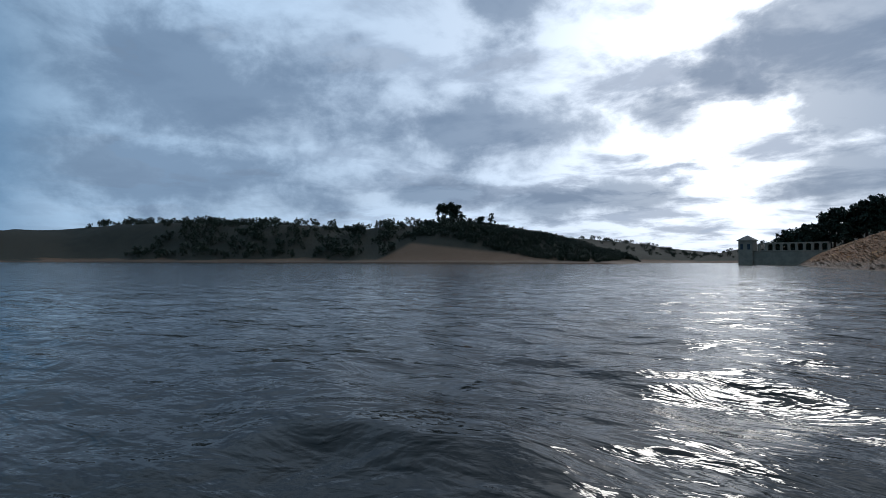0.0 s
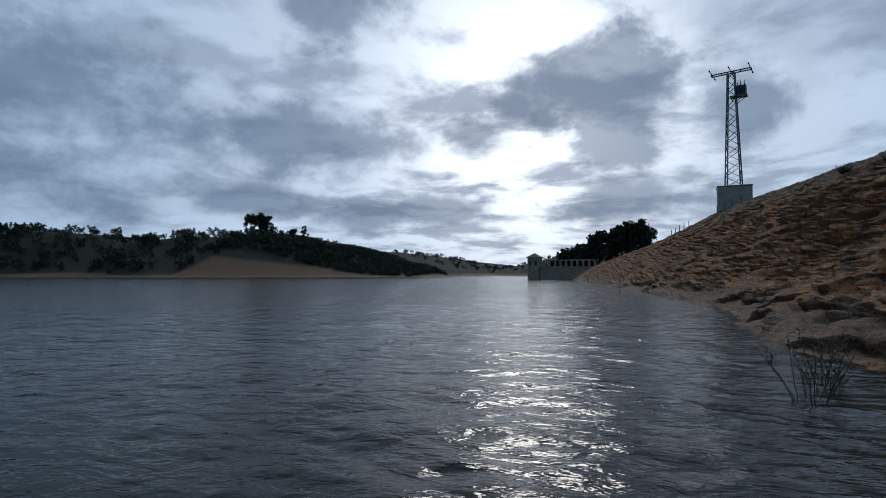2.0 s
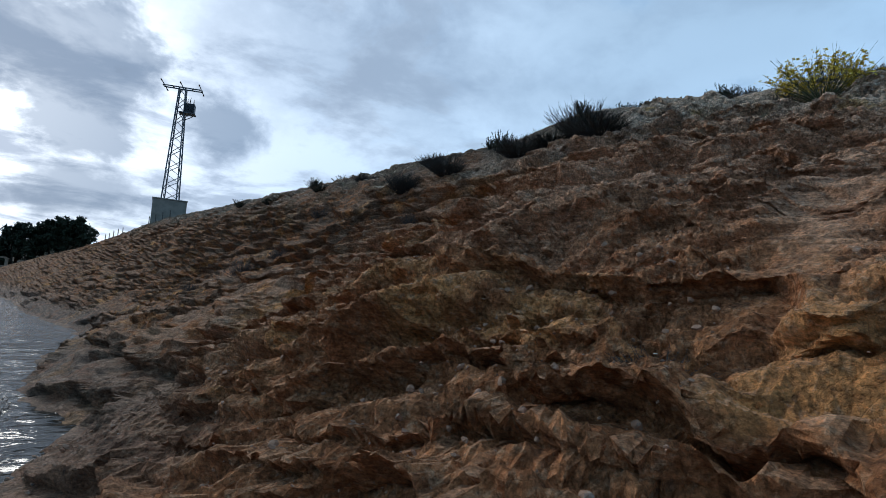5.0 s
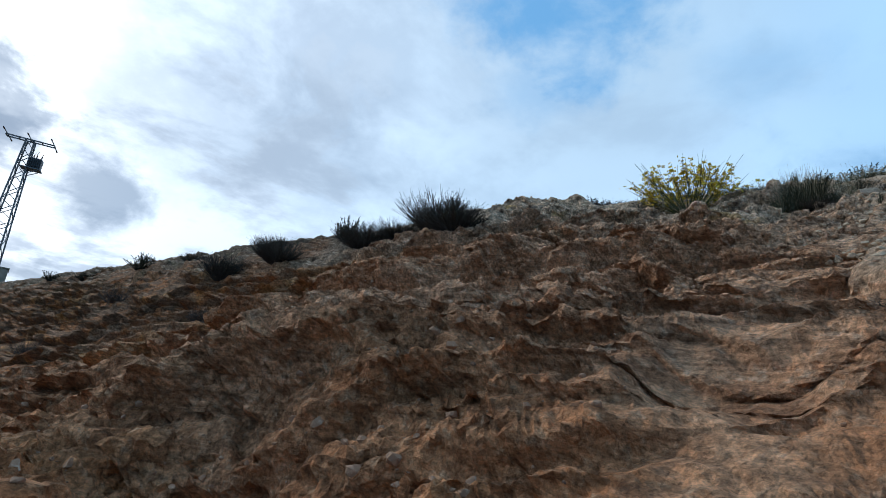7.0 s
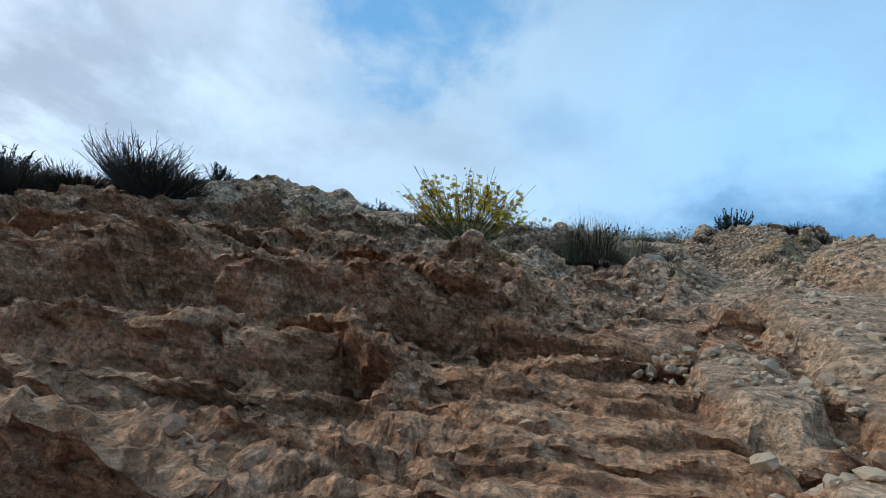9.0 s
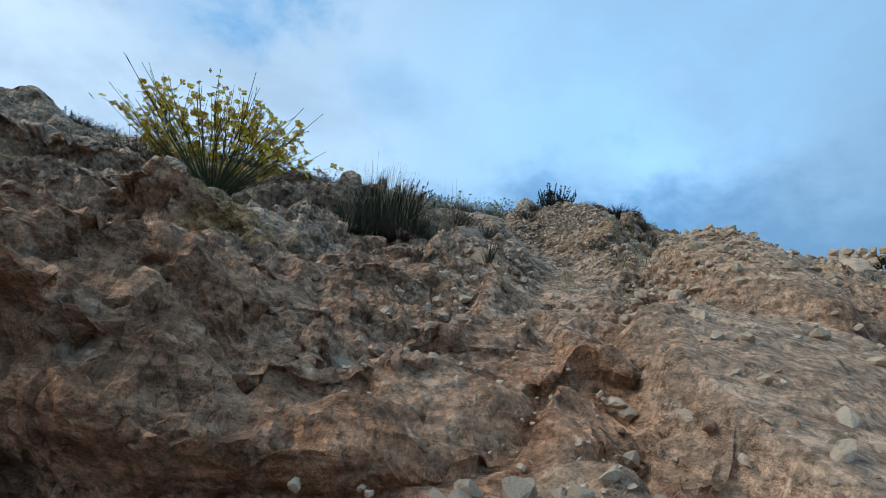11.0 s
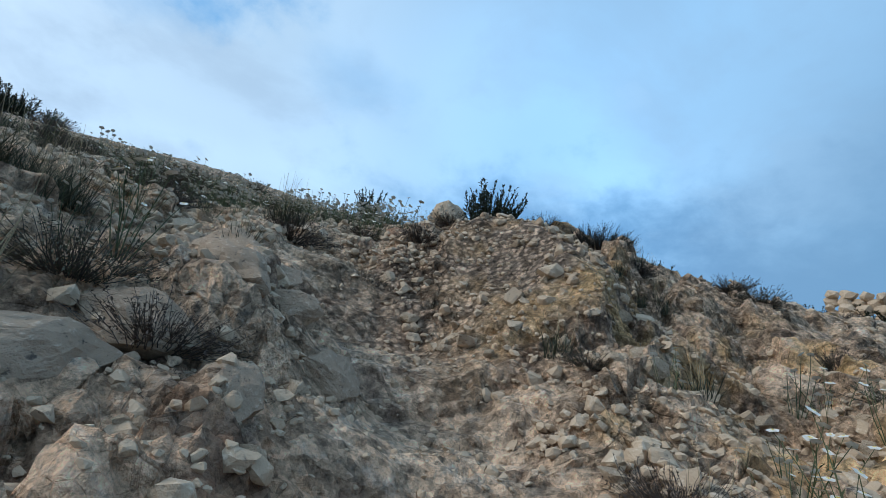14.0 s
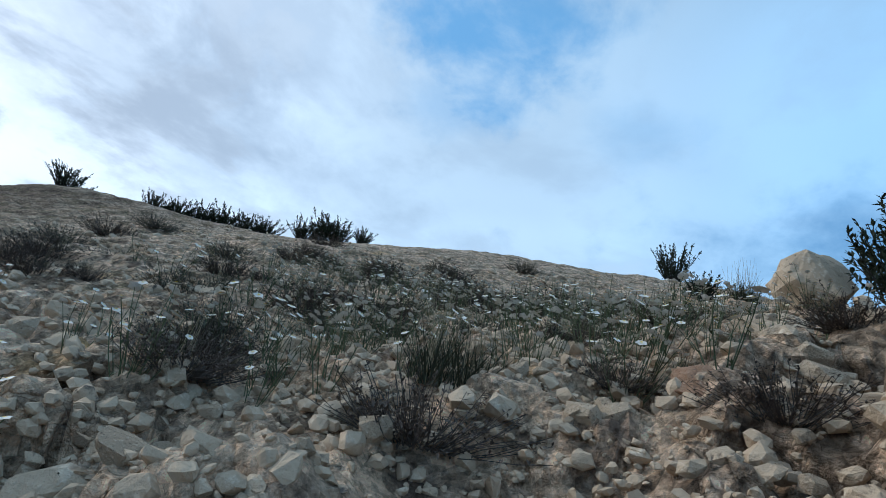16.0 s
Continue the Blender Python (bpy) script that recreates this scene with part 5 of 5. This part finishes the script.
# masses on the shelf above the bank
for k, (x, y, s, w) in enumerate(((20.4, 14.9, 0.95, 1.4), (20.9, 13.9, 0.8, 1.5), (20.3, 11.3, 0.85, 1.5), (20.8, 12.1, 0.9, 1.4), (19.2, 17.7, 1.1, 1.0), (18.5, 19.5, 1.2, 0.8), (21.2, 15.6, 0.7, 1.5), (20.9, 20.5, 0.8, 1.3), (20.7, 26.0, 0.7, 1.3))):
    plant("twiggy_shrub", FEATHER[k % 2], x, y, s, "dark twiggy shrub on the rock shelf", "shrub", "twiggy shrubs on the shelf", (w, w, 0.8))
plant("twiggy_shrub", FEATHER[0], 21.2, 12.6, 1.25, "large dark feathery shrub on the rock shelf", "shrub", stretch=(1.25, 1.25, 0.95))
plant("twiggy_shrub", FEATHER[1], 24.75, -0.85, 0.36, "low dark twiggy shrub on the outcrop's edge", "shrub", stretch=(1.4, 1.4, 1))
plant("twiggy_shrub", FEATHER[0], 24.9, -0.25, 0.26, "small dark twiggy shrub on the outcrop's edge", "shrub", stretch=(1.2, 1.2, 1))
for k, (x, y, s) in enumerate(((13.8, 23.6, 1.3), (14.6, 22.2, 0.8), (17.2, 24.0, 0.9), (12.6, 26.5, 0.7), (16.0, 15.5, 0.6))):
    plant("dry_bush", CUSHION[k % 3], x, y, s, "dry brown bush in a gully of the bank", "bush", "dry bushes in the gully", (0.9, 0.9, 1.3))


def broom(x, y):
    """Flowering broom: green rush stems, yellow flowers towards their tips."""
    rng = random.Random(77)
    sv, sf, fv, ff, lv, lf = [], [], [], [], [], []
    for _ in range(150):
        out = aim(rng, 1.0)
        pts = curve(rng, Vector((out.x * 0.15, out.y * 0.15, -0.05)), out, rng.uniform(0.6, 1.15), 5, 0.06)
        tube(sv, sf, pts, 0.0042, 0.002)
        for _ in range(2):
            tw = curve(rng, pts[3], pts[4] - pts[3] + Vector((rng.gauss(0, 0.05), rng.gauss(0, 0.05), 0.05)), rng.uniform(0.2, 0.4), 3, 0.1)
            tube(sv, sf, tw, 0.003, 0.0015)
            for p in tw[1:]:
                if rng.random() < 0.9:
                    for _ in range(2):
                        flower_head(fv, ff, p + Vector((rng.gauss(0, 0.02), rng.gauss(0, 0.02), rng.gauss(0, 0.02))), aim(rng, 1.4), rng.uniform(0.03, 0.055), 4)
        for _ in range(3):
            i = rng.randrange(1, 5)
            leaf(lv, lf, pts[i], aim(rng, 1.2), 0.04, 0.012)
    t = thing("flowering_broom", (x, y, ground_z(x, y) - 0.04), "broom bush covered in yellow flowers on the rock shelf", "bush")
    t.matrix_basis = Matrix.LocRotScale(t.location, None, (1.65, 1.65, 1.2))
    part("branchwork", raw_mesh("branchwork", sv, sf, GREEN_STEM), None, t)
    part("foliage", raw_mesh("foliage", lv, lf, GREEN_STEM), None, t)
    part("blossom", raw_mesh("blossom", fv, ff, YELLOW_PETAL), None, t, "small bright yellow flowers")


broom(21.8, 5.72)
plant("cushion_shrub", GREY_CUSHION[0], 22.0, 6.8, 0.8, "dark cushion shrub under the broom", "shrub")

# tall grass on the ledge
for k, (x, y, s) in enumerate(((21.0, 3.4, 0.62), (20.95, 3.75, 0.6), (21.2, 3.15, 0.5), (21.25, 3.65, 0.62), (21.5, 3.4, 0.5), (21.1, 2.95, 0.42))):
    plant("grass_tussock", TUSSOCK[k % 3], x, y, s, "tall tussock of grass on a rock ledge", "grass", "tall grass on the ledge")
plant("evergreen_shrub", SHRUB[2], 21.4, 3.3, 0.62, "leafy shrub rising out of the tall grass", "shrub", stretch=(0.7, 0.7, 1))
for k, (x, y, s) in enumerate(((15.9, 1.8, 0.34), (24.25, 2.35, 0.42), (23.0, 3.9, 0.45), (22.6, 3.3, 0.4), (33, 0.4, 0.7), (26.9, -0.9, 0.35))):
    plant("grass_tussock", TUSSOCK[k % 3], x, y, s, "grey-green tussock of grass among stones", "grass", "grass tussocks", (1.1, 1.1, 0.9))
for k, (x, y, s) in enumerate(((18.7, 7.5, 0.7), (20.2, 8.0, 0.8), (21.3, 2.75, 0.6), (20.9, 4.9, 0.6), (19.4, 6.3, 0.5), (20.6, 0.9, 0.4), (20.2, 1.6, 0.35))):
    plant("dry_grass", STALKS[k % 2], x, y, s, "thin dry straw-coloured grass stalks", "grass", "dry grass stalks")

# flowering low bushes and cushions
SPOTS = ((9.85, 3.9, 0.75), (13.35, 2.45, 0.7), (20.85, 3.3, 0.6), (21.55, 2.25, 0.5), (21.75, 2.65, 0.55), (21.45, 2.0, 0.4), (24.4, -1.1, 0.45), (22.0, 0.5, 0.3),
         (23.7, 3.2, 0.7), (24.1, 3.5, 0.8), (24.5, 3.8, 0.8), (25.0, 3.75, 0.8), (25.5, 4.1, 0.7), (24.7, 4.5, 0.8), (26.2, 3.3, 0.7), (26.5, 2.8, 0.6), (25.9, 2.1, 0.7), (25.2, 2.6, 0.5),
         (23.97, 1.2, 0.6), (23.35, 1.55, 0.4), (24.7, 0.85, 0.6), (24.5, 1.7, 0.5), (23.3, 2.7, 0.45), (26.4, 1.3, 0.6), (27.4, 2.0, 0.6), (27.6, 3.4, 0.6), (28.4, 4.2, 0.8), (28.2, 1.4, 0.5),
         (29.3, 3.0, 0.7), (30.2, 5.0, 0.8), (31.4, 2.4, 0.7), (33.5, 4.8, 0.8), (21.1, 0.65, 0.35), (21.0, 0.1, 0.45), (21.6, -0.9, 0.4), (22.6, -1.2, 0.45), (23.2, -2.2, 0.5), (24.9, -3.0, 0.6), (26.8, -4.2, 0.7), (28.3, -2.1, 0.6),
         (29.5, -7.5, 0.8), (30.3, -10.5, 0.9), (24.5, 6.2, 0.8), (25.6, 7.6, 0.9), (27.2, 9.5, 0.9), (24.0, 9.0, 0.7), (29.5, 11.8, 1.0), (31.0, 8.5, 0.9), (22.8, 5.2, 0.6), (19.9, 9.6, 0.5))
rng = random.Random(53)
SPOTS += tuple((rng.uniform(23.6, 31), rng.uniform(1.2, 7.5), rng.uniform(0.45, 0.85)) for _ in range(46))
for k, (x, y, s) in enumerate(SPOTS):
    kinds = GREY_CUSHION if k % 3 == 1 else CUSHION
    s = s * (0.62 if 22.5 < x < 27 and y > 0 else 0.85)
    plant("cushion_shrub", kinds[k % 3], x, y, s, "low grey-green cushion shrub among stones" if k % 3 == 1 else "low dry purplish-brown cushion shrub among stones", "shrub", "cushion shrubs", (1.1, 1.1, 0.85))


def petal_meshes(seed):
    rng = random.Random(seed)
    fv, ff, ev, ef = [], [], [], []
    up = (aim(rng, 0.5) + Vector((-0.3, 0, 0))).normalized()
    flower_head(fv, ff, Vector(), up, 0.036, 5)
    flower_head(ev, ef, up * 0.006, up, 0.012, 4)
    return raw_mesh("flower", fv, ff, WHITE_PETAL), raw_mesh("eye", ev, ef, YELLOW_PETAL)


BLOOMS = [petal_meshes(430 + k) for k in range(5)]


def white_flower(seed):
    """A loose plant of thin stems: its stem mesh, and where its flowers stand."""
    rng = random.Random(seed)
    sv, sf, tips = [], [], []
    for _ in range(rng.randrange(5, 9)):
        out = aim(rng, 0.55)
        pts = curve(rng, Vector((out.x * 0.05, out.y * 0.05, -0.03)), out, rng.uniform(0.18, 0.42), 4, 0.09)
        tube(sv, sf, pts, 0.003, 0.0015)
        for k in range(1, 4):
            leaf(sv, sf, pts[k], aim(rng, 1.3), 0.035, 0.008)
        tips.append((pts[-1], rng.uniform(0.75, 1.2)))
    return raw_mesh("stalk", sv, sf, GREEN_STEM), tips


FLOWERS = [white_flower(400 + k) for k in range(6)]
rng = random.Random(51)
places = []
while len(places) < 300:
    x, y = rng.uniform(22.8, 30.5), rng.uniform(0.3, 6.5)
    d = math.exp(-(((x - 24.3) / 1.6) ** 2 + ((y - 2.0) / 1.4) ** 2)) + 0.6 * math.exp(-(((x - 26.8) / 1.6) ** 2 + ((y - 3.0) / 2.0) ** 2))
    if rng.random() < d and off_trail(x, y) > 0.95 and not (x < 24.6 and y < 1.3):
        places.append((x, y))
places += [(21.0 + rng.gauss(0, 0.3), 0.1 + rng.gauss(0, 0.3)) for _ in range(9)] + [(21.6 + rng.gauss(0, 0.45), -0.5 + rng.gauss(0, 0.35)) for _ in range(9)] + [(21.4, -1.0), (20.8, 0.55), (21.9, 2.6), (22.1, 2.9), (9.85, 3.85), (9.7, 4.05), (13.3, 2.5)]
for k, (x, y) in enumerate(places):
    stalk, tips = FLOWERS[k % 6]
    t = plant("white_wildflower", [("stalk", stalk)], x, y, rng.uniform(0.75, 1.15), "thin-stemmed wildflower with white petals growing among stones", "wildflower", "white wildflowers")
    for n, (tip, s) in enumerate(tips):
        petals, eye = BLOOMS[(k + n) % 5]
        head = part("flower", petals, None, t)
        head.matrix_basis = Matrix.Translation(tip) @ Matrix.Scale(s, 4)
        part("flower_eye", eye, None, head)
yellow = raw_mesh("flower", [v.co.copy() for v in BLOOMS[0][0].vertices], [tuple(q.vertices) for q in BLOOMS[0][0].polygons], YELLOW_PETAL)
stalk, tips = FLOWERS[2]
t = plant("yellow_wildflower", [("stalk", stalk)], 13.1, 2.5, 1.0, "wildflower with bright yellow petals beside the track", "wildflower")
for tip, s in tips[:3]:
    part("flower", yellow, None, t).matrix_basis = Matrix.Translation(tip) @ Matrix.Scale(1.3 * s, 4)
rng2 = random.Random(52)
for k in range(110):
    x, y = rng2.uniform(19.5, 30), rng2.uniform(-2.5, 6.5)
    if off_trail(x, y) < 0.5:
        continue
    plant("grass_tuft", TUFT[k % 3], x, y, rng2.uniform(0.25, 0.6), "small tuft of grass between stones", "grass", "small grass tufts")

# plants standing in the shallows
def drowned(x, y, tall, seed):
    rng = random.Random(seed)
    sv, sf, lv, lf = [], [], [], []
    for _ in range(9):
        out = aim(rng, 0.45)
        pts = curve(rng, Vector((out.x * 0.2, out.y * 0.2, 0)), out, tall * rng.uniform(0.5, 1.0) + 0.4, 5, 0.10)
        tube(sv, sf, pts, 0.010, 0.004)
        for _ in range(3):
            tw = curve(rng, pts[rng.randrange(3, 6)], aim(rng, 1.1), 0.22, 3, 0.2)
            tube(sv, sf, tw, 0.005, 0.002)
            for p in tw[1:]:
                for _ in range(4):
                    leaf(lv, lf, p, aim(rng, 1.6), 0.06, 0.03)
    t = thing("drowned_shrub", (x, y, -0.4), "bare dark shrub standing in the shallow water", "shrub", "drowned shrubs")
    part("branchwork", raw_mesh("branchwork", sv, sf, DARK_TWIG), None, t)
    part("foliage", raw_mesh("foliage", lv, lf, LEAF_DRY), None, t)


drowned(4.95, 10.5, 0.95, 61)
drowned(5.95, 12.6, 0.6, 62)
drowned(5.5, 11.5, 0.35, 63)
